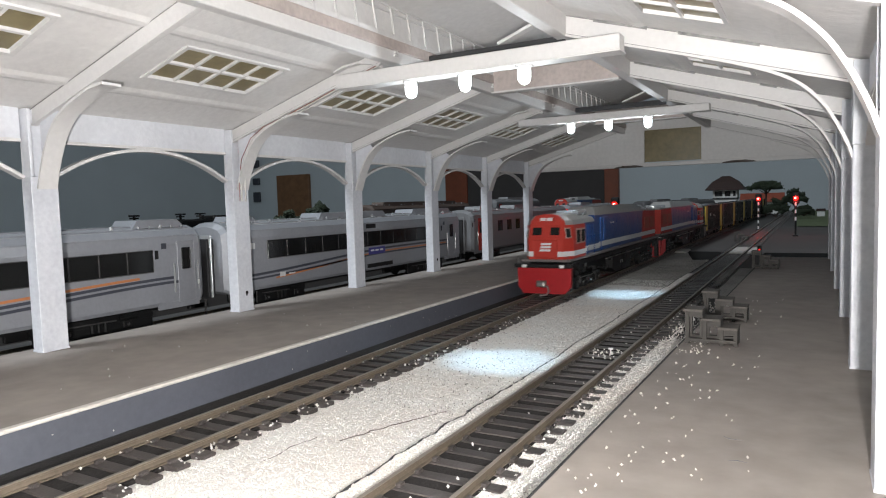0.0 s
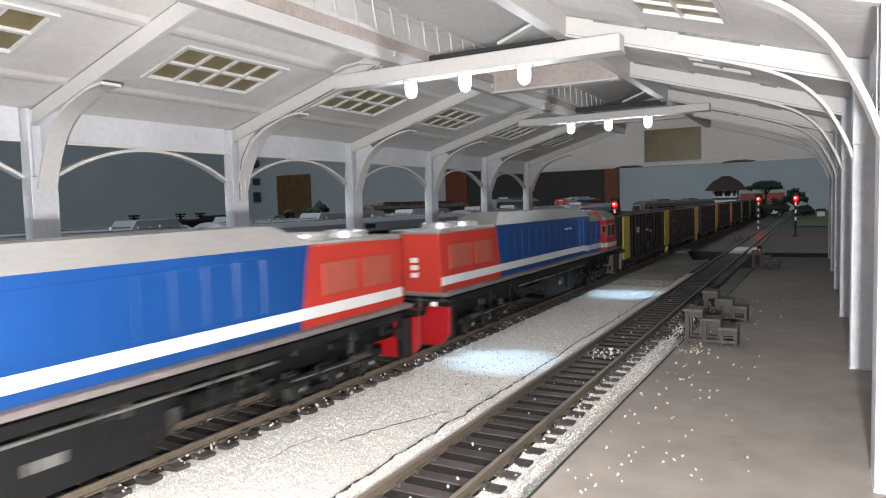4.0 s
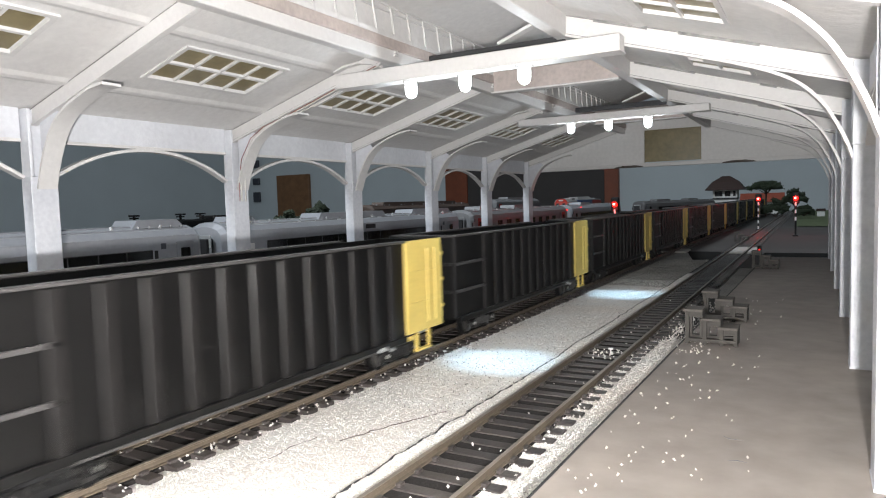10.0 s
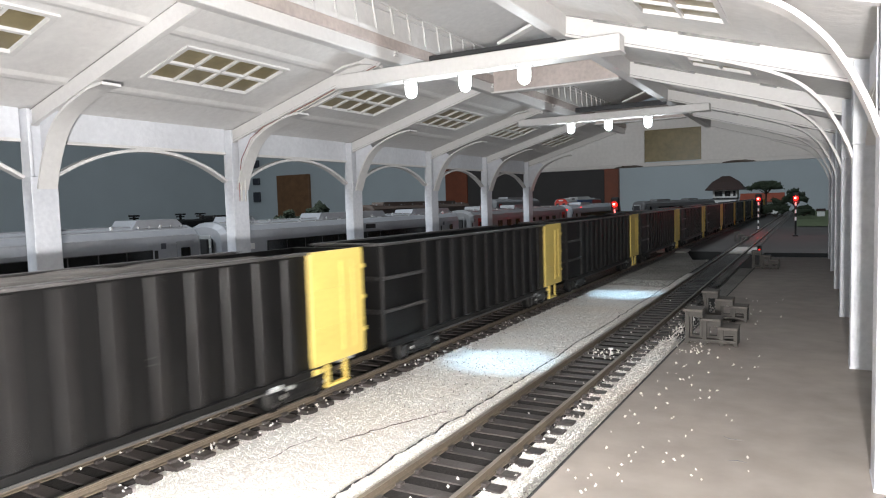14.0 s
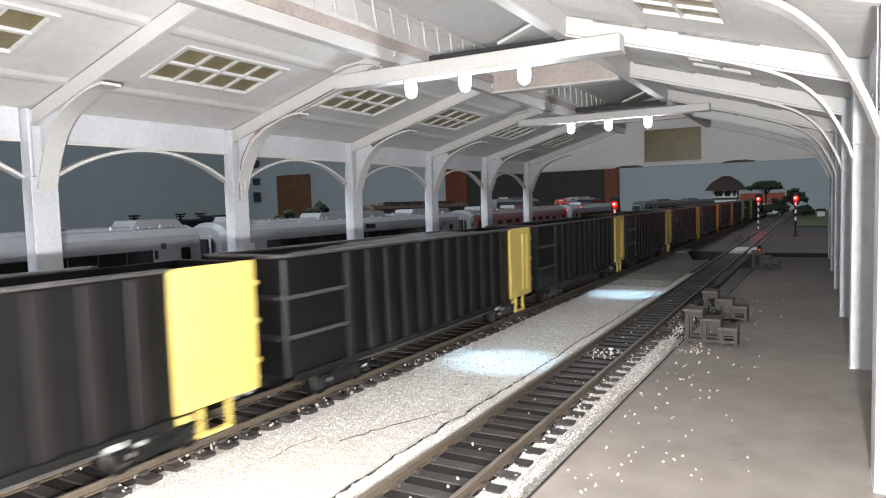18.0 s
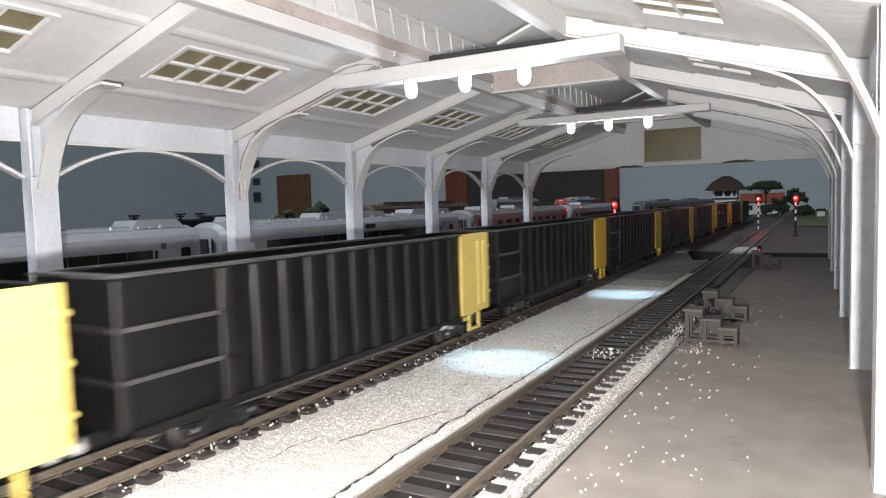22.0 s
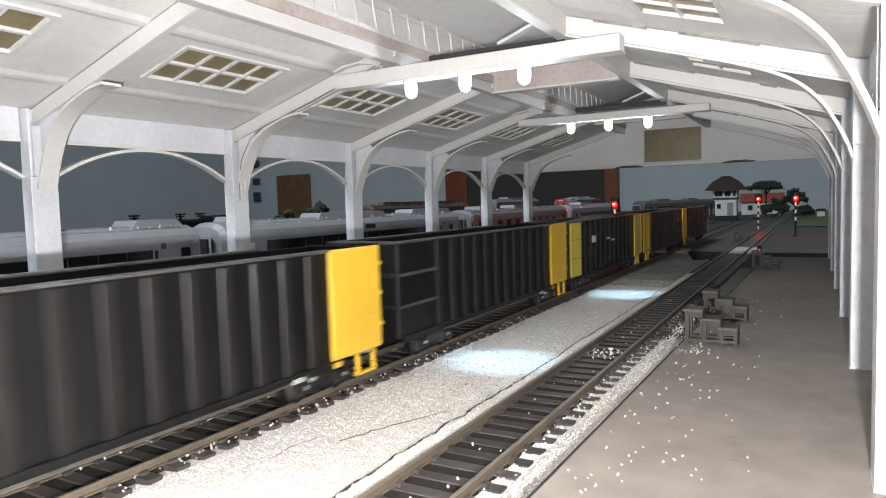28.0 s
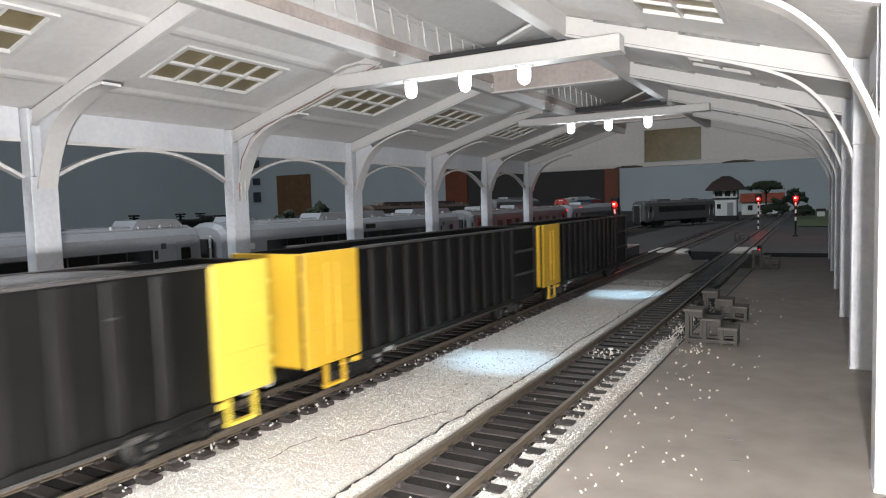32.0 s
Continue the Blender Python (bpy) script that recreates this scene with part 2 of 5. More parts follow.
def rng(a, b):
    return (min(a, b), max(a, b))


def knee(side):
    """The bent white strap from the column's top up under the rafter."""
    p = [(-254.2, 77.0), (-252.6, 81.5), (-250.6, 86.0), (-248.2, 90.5), (-245.2, 95.0), (-241.2, 99.0), (-235.5, 102.6), (-228.0, 105.6), (-219.5, 108.2), (-212.4, 108.9)]
    if side > 0:
        p = [(x - 1.8, z - 1.2) if z < 98 else (x - 0.6, z) for x, z in p[:-3]] + [(-229.5, 105.5), (-221.0, 108.6), (-212.0, 111.4)]
    p = [(p[0][0] - 0.9, p[0][1] - 2.6)] + p
    fine = []
    for k in range(len(p) - 1):
        a, b, c, d = (Vector(p[max(0, min(len(p) - 1, k + j))]) for j in (-1, 0, 1, 2))
        for t in (0.0, 0.34, 0.67):
            fine.append(tuple(0.5 * (2 * b + (c - a) * t + (2 * a - 5 * b + 4 * c - d) * t * t + (3 * b - 3 * c + d - a) * t ** 3)))
    return [(mirror(x, side), z) for x, z in fine + [p[-1]]]


def columns():
    for side in (-1, 1):
        for i in range(-1, 6):
            y = Y0 + BAY * i + random.uniform(-0.5, 0.5)
            base = Z_PL if side < 0 else Z_PR
            col = thing("column", "square white speckled column with a curved bracket", "column", mirror(XL - 5.2, side), y, base, group="shed columns", kind="structure")
            o = mirror(XL - 5.2, side)

            def plate(name, x0, x1, y0, y1, z0, z1, m, bev=0.0):
                return part(name, box(B(), *rng(mirror(x0, side) - o, mirror(x1, side) - o), y0, y1, z0 - base, z1 - base, bev), m, col)
            plate("shaft", XL - 6.4, XL, 0.7, 10.9, base, 79, M_COLUMN, 0.25)
            plate("base_plate", XL - 6.6, XL + 0.15, 0.5, 11.1, base, base + 0.7, M_COLUMN, 0.1)
            plate("post_flange", XL - 5.6, XL + 0.1, 0.7, 2.0, 79, EAVE - 1.6, M_FASCIA, 0.15)
            plate("post_flange", XL - 5.6, XL + 0.1, 9.7, 10.9, 79, EAVE - 1.6, M_FASCIA, 0.15)
            plate("post_web", XL - 4.4, XL - 3.2, 2.0, 9.7, 79, EAVE - 1.6, M_FASCIA)
            part("knee_flange", strip(B(), [(p[0] - o, p[1] - base) for p in knee(side)], 1.0, "y", 2.4, 9.6), M_WHITE, col)
            if side > 0:
                continue
            inner = [p for p in knee(side) if p[1] < 99.5]
            web = inner + [(mirror(-244.5, side), roof_z(-244.5) - RAFTER), (mirror(XL, side), roof_z(XL) - RAFTER), (mirror(XL, side), inner[0][1])]
            part("knee_web", prism(B(), [(p[0] - o, p[1] - base) for p in web], "y", 5.4, 6.6), M_FASCIA, col)
            if side < 0 and i in (1, 3):
                part("bolt_hole", rod(B(), (XL - 0.3 - o, 6.5, 9.5), (XL + 0.06 - o, 6.5, 9.5), 0.9, seg=10), M_GAPDARK, col, "dark bolt hole")
                part("bolt_hole", rod(B(), (XL - 0.3 - o, 6.3, 8.3), (XL + 0.06 - o, 6.3, 8.3), 0.5, seg=8), M_GAPDARK, col, "dark bolt hole")


columns()


SLOT_SHADES = {0: ((-60, -36), (-28, -8)), 1: ((-71.5, -52.3), (-41.8, -16.2)), 2: ((-80, -51), (-22.6, -15.6)), 3: ((-82, -51), (-30, -18)), 4: ((-78, -50),)}


def trusses():
    for i in range(-1, 6):
        y = Y0 + BAY * i
        tr = thing("roof_truss", "white roof truss with deep sloping rafters", "truss", XM, y, 0, group="roof trusses", kind="structure")
        for side in (-1, 1):
            xs = (XL, -158.0)
            deep = RAFTER if side < 0 else RAFTER + 1.3
            pts = [(mirror(x, side) - XM, roof_z(x) - d) for x, d in ((xs[0] - 4, 0.2), (xs[1], 0.2), (xs[1], deep - 0.6), (xs[0] - 4, deep - 0.6))]
            part("rafter", prism(B(), pts, "y", 4.2, 5.4), M_WHITE, tr)
            path = [(mirror(x, side) - XM, roof_z(x) - deep + 0.3) for x in (-261.0, -210.0, -158.0)]
            seam_path = [(mirror(x, side) - XM, roof_z(x) - deep + 0.85) for x in (-261.0, -210.0, -158.0)]
            part("grime_line", strip(B(), seam_path, 0.28, "y", 4.0, 4.3), M_GRIMESHADE, tr)
            seam_path = [(mirror(x, side) - XM, roof_z(x) - 0.35) for x in (-261.0, -210.0, -158.0)]
            part("grime_line", strip(B(), seam_path, 0.22, "y", 4.0, 4.3), M_GRIMESHADE, tr)
            part("rafter_flange", strip(B(), path, 0.8, "y", 3.6, 6.0), M_WHITE, tr)
            # solid grey strips paint the shade in the gaps between rafter and roof
            for a, b in SLOT_SHADES.get(i, ()) if side > 0 else ():
                slot = [(x - XM, roof_z(x) - 0.55) for x in (a, b)]
                part("slot", strip(B(), slot, 1.0, "y", 3.9, 4.3), M_GRIMESHADE, tr, "grey strip painted as the shaded gap over the rafter")
        if i in (2, 4):
            part("ridge_tie", box(B(), -35, 35, 4.4, 6.8, 126.0, 137.0, 0.2), M_BROWNISH, tr, "brownish cross panel")
            part("tie_flange", box(B(), -35.6, 35.6, 2.4, 8.6, 125.0, 126.0, 0.15), M_WHITE, tr)
        if i in (1, 3):
            part("top_strap", strip(B(), [(-67.5, 125.0), (-61.3, 126.8), (-53.4, 127.6), (-47.3, 126.6), (-42.3, 124.9)], 0.9, "y", 1.0, 4.0), M_WHITE, tr)
            part("ridge_strut", strip(B(), [(11.0, 128.0), (26.5, 133.7)], 1.1, "y", 8.0, 11.0), M_WHITE, tr)
        if i in (-1, 1, 3):
            xb = {-1: -123.0, 1: -122.3, 3: -118.8}[i]
            zb, hb = (115.9, 6.2) if i < 3 else (116.2, 4.7)
            lb = thing("lamp_beam", "white beam across the shed carrying three glowing bulbs", "lamp beam", xb, y - 4.5, zb, group="lamp beams")
            part("beam", box(B(), -62.5, 62.5, 0, 7, 0.6, hb, 0.25), M_WHITE, lb)
            part("beam_flange", box(B(), -62.8, 62.8, -0.5, 7.5, 0, 0.6, 0.1), M_WHITE, lb)
            for dx in (-25.4, 0.0, 25.4):
                part("socket", lathe(B(), [(3.4, 0.2), (3.4, -0.5), (2.6, -0.9)], 16, Matrix.Translation((dx, 3.2, 0))), M_WHITE, lb)
                part("bulb", lathe(B(), [(2.3, -0.7), (2.5, -1.2), (2.5, -4.6), (2.2, -5.8), (1.4, -6.8), (0.3, -7.2)], 18, Matrix.Translation((dx, 3.2, 0))), M_BULB, lb, "glowing cool white bulb", smooth=True)
                main = dx > 20
                lamp("bulb_light", "SPOT", (xb + dx, y - 1.3, zb - 8.2), 0.58 if main else 0.11, (0.46, 0.76, 1.0), 3.0, (XM - 1 + dx - 9, y - 2, 0), 29, 1.0)
                lamp("bulb_glow", "POINT", (xb + dx, y - 1.3, zb - 8.4), 0.012, (0.86, 0.94, 1.0), 1.6)


trusses()


def roof():
    skin = thing("roof", "white sloping shed roof with olive skylights", "roof", kind="structure")
    for side in (-1, 1):
        # each slope is cut by skylight openings between the trusses
        for i in range(-2, 5):
            y = Y0 + BAY * i
            s0, s1 = y + 27, y + 77
            for a, b, c, d in ((-268, -222, y + 5, y + BAY + 5), (-198, -158, y + 5, y + BAY + 5), (-222, -198, y + 5, s0), (-222, -198, s1, y + BAY + 5)):
                pts = [(mirror(a, side), roof_z(a)), (mirror(b, side), roof_z(b)), (mirror(b, side), roof_z(b) + 2), (mirror(a, side), roof_z(a) + 2)]
                part("roof_panel", prism(B(), pts, "y", c, d), M_ROOF, skin)
            sk = thing("skylight", "olive-yellow skylight of eight panes in a white frame", "skylight", mirror(-210, side), s0, roof_z(-210), group="skylights", kind="structure")
            o = (mirror(-210, side), s0, roof_z(-210))

            def bar(x0, x1, y0, y1, t0, t1, name, m):
                pts = [(mirror(a, side) - o[0], roof_z(a) + t - o[2]) for a, t in ((x0, t0), (x1, t0), (x1, t1), (x0, t1))]
                part(name, prism(B(), pts, "y", y0 - o[1], y1 - o[1]), m, sk)
            for x0, x1, y0, y1 in ((-223.4, -221.8, s0 - 1.6, s1 + 1.6), (-198.2, -196.6, s0 - 1.6, s1 + 1.6), (-221.8, -198.2, s0 - 1.6, s0 + 0.2), (-221.8, -198.2, s1 - 0.2, s1 + 1.6)):
                bar(x0, x1, y0, y1, -0.7, 0.9, "skylight_frame", M_WHITE)
            bar(-210.6, -209.4, s0, s1, -0.4, 1.0, "glazing_bar", M_WHITE)
            for k in (1, 2, 3):
                yy = s0 + 12.5 * k
                bar(-221.8, -210.6, yy - 0.6, yy + 0.6, -0.4, 1.0, "glazing_bar", M_WHITE)
                bar(-209.4, -198.2, yy - 0.6, yy + 0.6, -0.4, 1.0, "glazing_bar", M_WHITE)
            for k in range(4):
                for a, b in ((-221.8, -210.6), (-209.4, -198.2)):
                    bar(a, b, s0 + 12.5 * k + (0.6 if k else 0.2), s0 + 12.5 * (k + 1) - 0.6, 0.6, 1.2, "pane", M_OLIVE)
            # purlins along the slope
            for x in (-236.0, -190.0):
                pts = [(mirror(a, side), roof_z(a) - t) for a, t in ((x - 3.2, 0), (x + 3.2, 0), (x + 1.0, 0.6), (x - 1.0, 0.6))]
                part("purlin", prism(B(), pts, "y", y + 7.2, y + BAY + 4.2), M_ROOF, skin)
    return skin


roof()


def ridge():
    mon = thing("ridge_lantern", "raised ridge of the shed with a row of thin white bars", "roof lantern", XM, 0, 0, kind="structure")
    y0, y1 = Y0 - 2 * BAY, Y0 + 5 * BAY + 8
    for s in (-1, 1):
        part("purlin", box(B(), *rng(s * 36.0, s * 41.0), y0, y1, 125.8, roof_z(-158) + 0.5, 0.3), M_WHITE, mon)
        part("sill", box(B(), *rng(s * 34.8, s * 36.1), y0, y1, 130.8, 135.2, 0.15), M_BROWNISH, mon, "brownish sill board")
        for x, z in ((35.0, 148.4), (37.6, 147.2)):
            part("top_rail", box(B(), *rng(s * x, s * (x + 0.7)), y0, y1, z, z + 0.7), M_WHITE, mon)
        me = mesh_of("bar", prism(B(), [(-0.4, 0), (0.4, 0), (-2.4, 13.2), (-3.2, 13.2)], "x", -0.4, 0.4), M_WHITE)
        for k in range(int((y1 - y0) / 13.2)):
            piece("bar", me, mon, s * 35.3, y0 + 10.7 + 13.2 * k, 135.1)
        part("side_panel", box(B(), *rng(s * 39.4, s * 40.4), y0, y1, roof_z(-158), 150.5), M_ROOF, mon)
        pts = [(s * 44, 149.8), (0, 160), (0, 162), (s * 44, 151.8)]
        part("upper_roof", prism(B(), pts, "y", y0, y1), M_ROOF, mon)


ridge()


def arcades():
    for side in (-1, 1):
        for i in range(-1, 5):
            y = Y0 + BAY * i
            ar = thing("arcade", "thin white arch between two columns under a mottled band", "arch", mirror(XL - 5, side), y, 0, group="arcade arches", kind="structure")
            o = mirror(XL - 5, side)
            part("eaves_band", box(B(), -1, 1, 11.2, BAY - 0.2, 93.4, EAVE - 0.5), M_FASCIA, ar)
            part("rail", box(B(), -1.6, 1.6, 11.2, BAY - 0.2, 92.1, 93.4, 0.1), M_WHITE, ar)
            c = (11 + BAY) / 2
            h = (BAY - 11) / 2
            path = [(c - h + 2 * h * k / 24, 78.8 + 12.9 * (1 - abs(2 * k / 24 - 1) ** 2.1)) for k in range(25)]
            part("arch_strip", strip(B(), path, 1.3, "x", -1.8, 1.8), M_WHITE, ar)


arcades()

M_BROWNPATCH = mat("brown_patch_paint", (0.10, 0.082, 0.07), 0.8, vary=0.4, grain=2.0, blotch=8)
gable = thing("gable_wall", "pale grey gable end above the tracks with an olive window", "wall", XM, Y0 + 5 * BAY + 11.2, 0, kind="structure")
part("gable_panel", prism(B(), [(-141, 97), (-19, 97), (-19, 128), (32, 128), (32, 97), (141, 97), (141, 98.5), (35, roof_z(-158)), (0, 147), (-35, roof_z(-158)), (-141, 98.5)], "y", 0, 3), M_ROOF, gable)
part("gable_beam", box(B(), -134, 134, -1.5, 4, 93.5, 97, 0.2), M_WHITE, gable)
for x in (-33.0, 64.0):
    part("beam_patch", prism(B(), [(x - 15, 93.2), (x + 14, 93.4), (x + 12, 94.6), (x + 5, 95.6), (x - 6, 95.4), (x - 13, 94.4)], "y", -1.62, -1.4), M_BROWNPATCH, gable, "dark brown patch")
part("gable_window", box(B(), -18.8, 31.8, 0.6, 2.4, 98.0, 127.8), M_OLIVE, gable)

# ---- more surfaces ----
M_GRAIN = mat("ballast_grains", (0.80, 0.81, 0.80), 0.85, second=(0.74, 0.67, 0.61), grain=0.6, blotch=45, bump=0.3)
M_BED = mat("dark_track_bed", (0.012, 0.009, 0.008), 0.9, vary=0.4, grain=1.0, blotch=10, bump=0.5)
# darker tone for the ballast further back
M_FARBALLAST = mat("darker_grey_ballast", (0.40, 0.385, 0.36), 0.9, second=(0.20, 0.19, 0.175), grain=1.4, blotch=40, bump=0.8)
M_SILL = mat("dusty_pink_grey_sill", (0.20, 0.17, 0.165), 0.5, vary=0.15, grain=1.0, blotch=10)
M_STEEL = mat("bright_steel", (0.55, 0.54, 0.52), 0.3, 0.9, vary=0.1, grain=1.0, blotch=8)
M_SHINY = mat("shiny_silver_hatch", (0.78, 0.79, 0.8), 0.25, 0.6, vary=0.06, grain=1.0, blotch=8)
M_LIGHTBLUE = mat("worn_light_blue_paint", (0.10, 0.22, 0.52), 0.4, vary=0.1, grain=1.0, blotch=10)
M_MIDBLUE = mat("mid_blue_paint", (0.03, 0.105, 0.34), 0.45, vary=0.1, grain=1.0, blotch=10)
M_DULLRED = mat("dull_red_grille", (0.42, 0.09, 0.06), 0.6, vary=0.15, grain=0.8, blotch=8)
M_FRAMEPINK = mat("pale_window_frame", (0.50, 0.30, 0.25), 0.45, vary=0.06)
M_COAL = mat("dark_coal_load", (0.012, 0.012, 0.014), 0.4, vary=0.5, grain=1.2, blotch=12, bump=0.8)
M_STEPS = mat("dark_olive_brown_wood", (0.058, 0.052, 0.046), 0.7, vary=0.15, grain=1.0, blotch=10)
M_TREAD = mat("paler_step_wood", (0.10, 0.088, 0.078), 0.65, vary=0.2, grain=1.0, blotch=8)
M_COACHGREY = mat("dull_grey_coach_paint", (0.23, 0.23, 0.24), 0.45, 0.1, vary=0.08, grain=2.0, blotch=25)
M_DUSTCOAL = mat("dusty_grey_brown_load", (0.13, 0.12, 0.115), 0.6, vary=0.5, grain=1.4, blotch=10, bump=0.9)
M_PALECOAL = mat("pale_blue_grey_load", (0.15, 0.152, 0.165), 0.6, vary=0.35, grain=1.2, blotch=12, bump=0.8)
M_DULLYELLOW = mat("shaded_yellow_groove", (0.34, 0.24, 0.04), 0.6, vary=0.1)
# lighter grey puts lit-edge highlights into rims and bay ribs; small fittings share it
M_EDGEGREY = mat("rubbed_highlighted_edge_paint", (0.07, 0.066, 0.066), 0.35, vary=0.3, grain=1.0, blotch=8)
M_WHEEL = mat("dull_wheel_steel", (0.14, 0.135, 0.13), 0.4, 0.7, vary=0.2, grain=1.0, blotch=6)
M_COACHDARK = mat("dark_grey_coach_paint", (0.12, 0.117, 0.12), 0.5, 0.1, vary=0.12, grain=2.0, blotch=30)
M_COACHBROWN = mat("brown_coach_roof_paint", (0.10, 0.068, 0.055), 0.6, vary=0.12, grain=2.0, blotch=25)
M_BELLOWS = mat("black_rubber_bellows", (0.02, 0.02, 0.022), 0.7, vary=0.2)
M_BLUEBOARD = mat("blue_destination_board", (0.05, 0.05, 0.25), 0.4, vary=0.05)
M_CABINROOF = mat("dark_brown_shingle", (0.03, 0.014, 0.011), 0.8, vary=0.25, grain=2.0, blotch=12)
M_CABINWALL = mat("white_plaster", (0.62, 0.62, 0.6), 0.7, vary=0.08, grain=2.0, blotch=20)
M_TILE = mat("red_clay_roof", (0.30, 0.07, 0.04), 0.7, vary=0.2, grain=2.5, blotch=20)
M_LEAF = mat("dark_green_foliage", (0.024, 0.036, 0.018), 0.8, vary=0.4, grain=3.0, blotch=15, piece=0.2)
M_BARK = mat("dark_bark", (0.06, 0.04, 0.03), 0.85, vary=0.2)
M_GRASS = mat("dull_green_static_grass", (0.10, 0.13, 0.06), 0.9, vary=0.25, grain=2.0, blotch=60, bump=0.6)
M_PLANK = mat("off_white_plank", (0.50, 0.48, 0.45), 0.7, vary=0.1, grain=1.5, blotch=15)
M_WIRE_R = mat("red_wire_sleeve", (0.30, 0.10, 0.08), 0.4, vary=0.05)
M_WIRE_W = mat("white_wire_sleeve", (0.7, 0.68, 0.64), 0.4, vary=0.05)
# near black for solid strips that draw dark gaps, joints and the ridge band
M_DARKSTRIP = mat("near_black_strip_paint", (0.03, 0.03, 0.032), 0.7, vary=0.2)
M_PITSHADE = mat("pit_shade_black", (0.004, 0.004, 0.004), 0.9, vary=0.3)
M_LAMPWHITE = mat("small_white_marker_lens", (0.9, 0.9, 0.88), 0.2, vary=0.02)
# grain to grain differences
gn = M_GRAIN.node_tree
geo = gn.nodes.new("ShaderNodeNewGeometry")
hs = gn.nodes.new("ShaderNodeHueSaturation")
gr = gn.nodes.new("ShaderNodeMapRange")
gr.inputs["To Min"].default_value, gr.inputs["To Max"].default_value = 0.55, 1.15
gn.links.new(geo.outputs["Random Per Island"], gr.inputs["Value"])
gn.links.new(gr.outputs[0], hs.inputs["Value"])
src = gn.nodes["Principled BSDF"].inputs["Base Color"].links[0].from_socket
gn.links.new(src, hs.inputs["Color"])
gn.links.new(hs.outputs["Color"], gn.nodes["Principled BSDF"].inputs["Base Color"])


def grains(name, spots, lo, hi, material, parent, seed):
    """Many small angular stones as one loose mass."""
    r = np.random.RandomState(seed)
    n = len(spots)
    base = np.array([(1, 0, 0), (-1, 0, 0), (0, 1, 0), (0, -1, 0), (0, 0, 1), (0, 0, -1)], float)
    tri = np.array([(0, 2, 4), (2, 1, 4), (1, 3, 4), (3, 0, 4), (2, 0, 5), (1, 2, 5), (3, 1, 5), (0, 3, 5)])
    a = r.uniform(0, 2 * math.pi, n)
    ca, sa = np.cos(a), np.sin(a)
    size = r.uniform(lo, hi, (n, 1, 1)) * r.uniform(0.65, 1.25, (n, 6, 1))
    v = base[None] * size
    x = v[:, :, 0] * ca[:, None] - v[:, :, 1] * sa[:, None]
    y = v[:, :, 0] * sa[:, None] + v[:, :, 1] * ca[:, None]
    t = r.uniform(-0.6, 0.6, (n, 1))
    z = v[:, :, 2] + t * x
    pts = np.stack([x, y, z], 2) + np.asarray(spots)[:, None, :]
    faces = (tri[None] + 6 * np.arange(n)[:, None, None]).reshape(-1, 3)
    me = bpy.data.meshes.new(name)
    me.from_pydata((pts.reshape(-1, 3) * MM).tolist(), [], faces.tolist())
    me.materials.append(material)
    ob = new(name, me)
    ob.parent = parent
    return tagged(ob, kind="stuff")


# ---- ballast and track beds ----
def seam(y):
    return -89.5 + 0.8 * noise.noise((y * 0.03, 2.0, 0)) + 1.0 * noise.noise((y * 0.11, 5.0, 0)) + 0.6 * noise.noise((y * 0.35, 5.0, 0))


def bed_z(x, y):
    edge = min(1.0, max(0.0, (-133.8 - x) / 3.5)) if x > -150 else 0.0
    # raised towards the nearer platform so that its edge casts no shadow here
    bank = (0.55 + 5.4 * min(1.0, max(0.0, (x + 58.6) / 12.5))) * min(1.0, max(0.0, (310 - y) / 60)) if x > -66 else 0.0
    return 1.0 + bank - 0.75 * edge + 0.55 * noise.noise((x * 0.05, y * 0.03, 0)) + 0.28 * noise.noise((x * 0.35, y * 0.35, 3)) - 0.05


def sheet(bm, left, right, y0, y1, nx, ny, lift=0.0):
    rows = []
    for j in range(ny + 1):
        y = y0 + (y1 - y0) * j / ny
        a, b = left(y), right(y)
        rows.append([bm.verts.new((a + (b - a) * i / nx, y, lift + bed_z(a + (b - a) * i / nx, y))) for i in range(nx + 1)])
    for j in range(ny):
        for i in range(nx):
            bm.faces.new((rows[j][i], rows[j][i + 1], rows[j + 1][i + 1], rows[j + 1][i]))
    return bm


bal = thing("ballast", "pale loose stone ballast between the two tracks", "ballast", kind="stuff")
part("ballast_bed", sheet(B(), lambda y: -140.4, lambda y: seam(y) - 0.3, 20, 520, 26, 200), M_BALLAST, bal)
part("ballast_bed", sheet(B(), lambda y: -140.0, lambda y: seam(y) - 0.3, 520, 697, 26, 60), M_FARBALLAST, bal)
part("ballast_mound", prism(B(), [(-139, 694), (-106, 694), (-131, 814), (-139, 814)], "z", -3, 0.9), M_FARBALLAST, bal)
part("ballast_bed", sheet(B(), lambda y: seam(y) - 0.5, lambda y: -83.0, 20, 560, 5, 220, 1.3), M_BALLAST, bal)
part("ballast_bed", sheet(B(), lambda y: -63.9, lambda y: -48.6 + 0.0159 * y, 20, 300, 9, 150, -0.35), M_BALLAST, bal)
part("ballast_bed", sheet(B(), lambda y: -56.0, lambda y: -48.6 + 0.0159 * y, 430, 620, 6, 70, 0.25), M_FARBALLAST, bal)


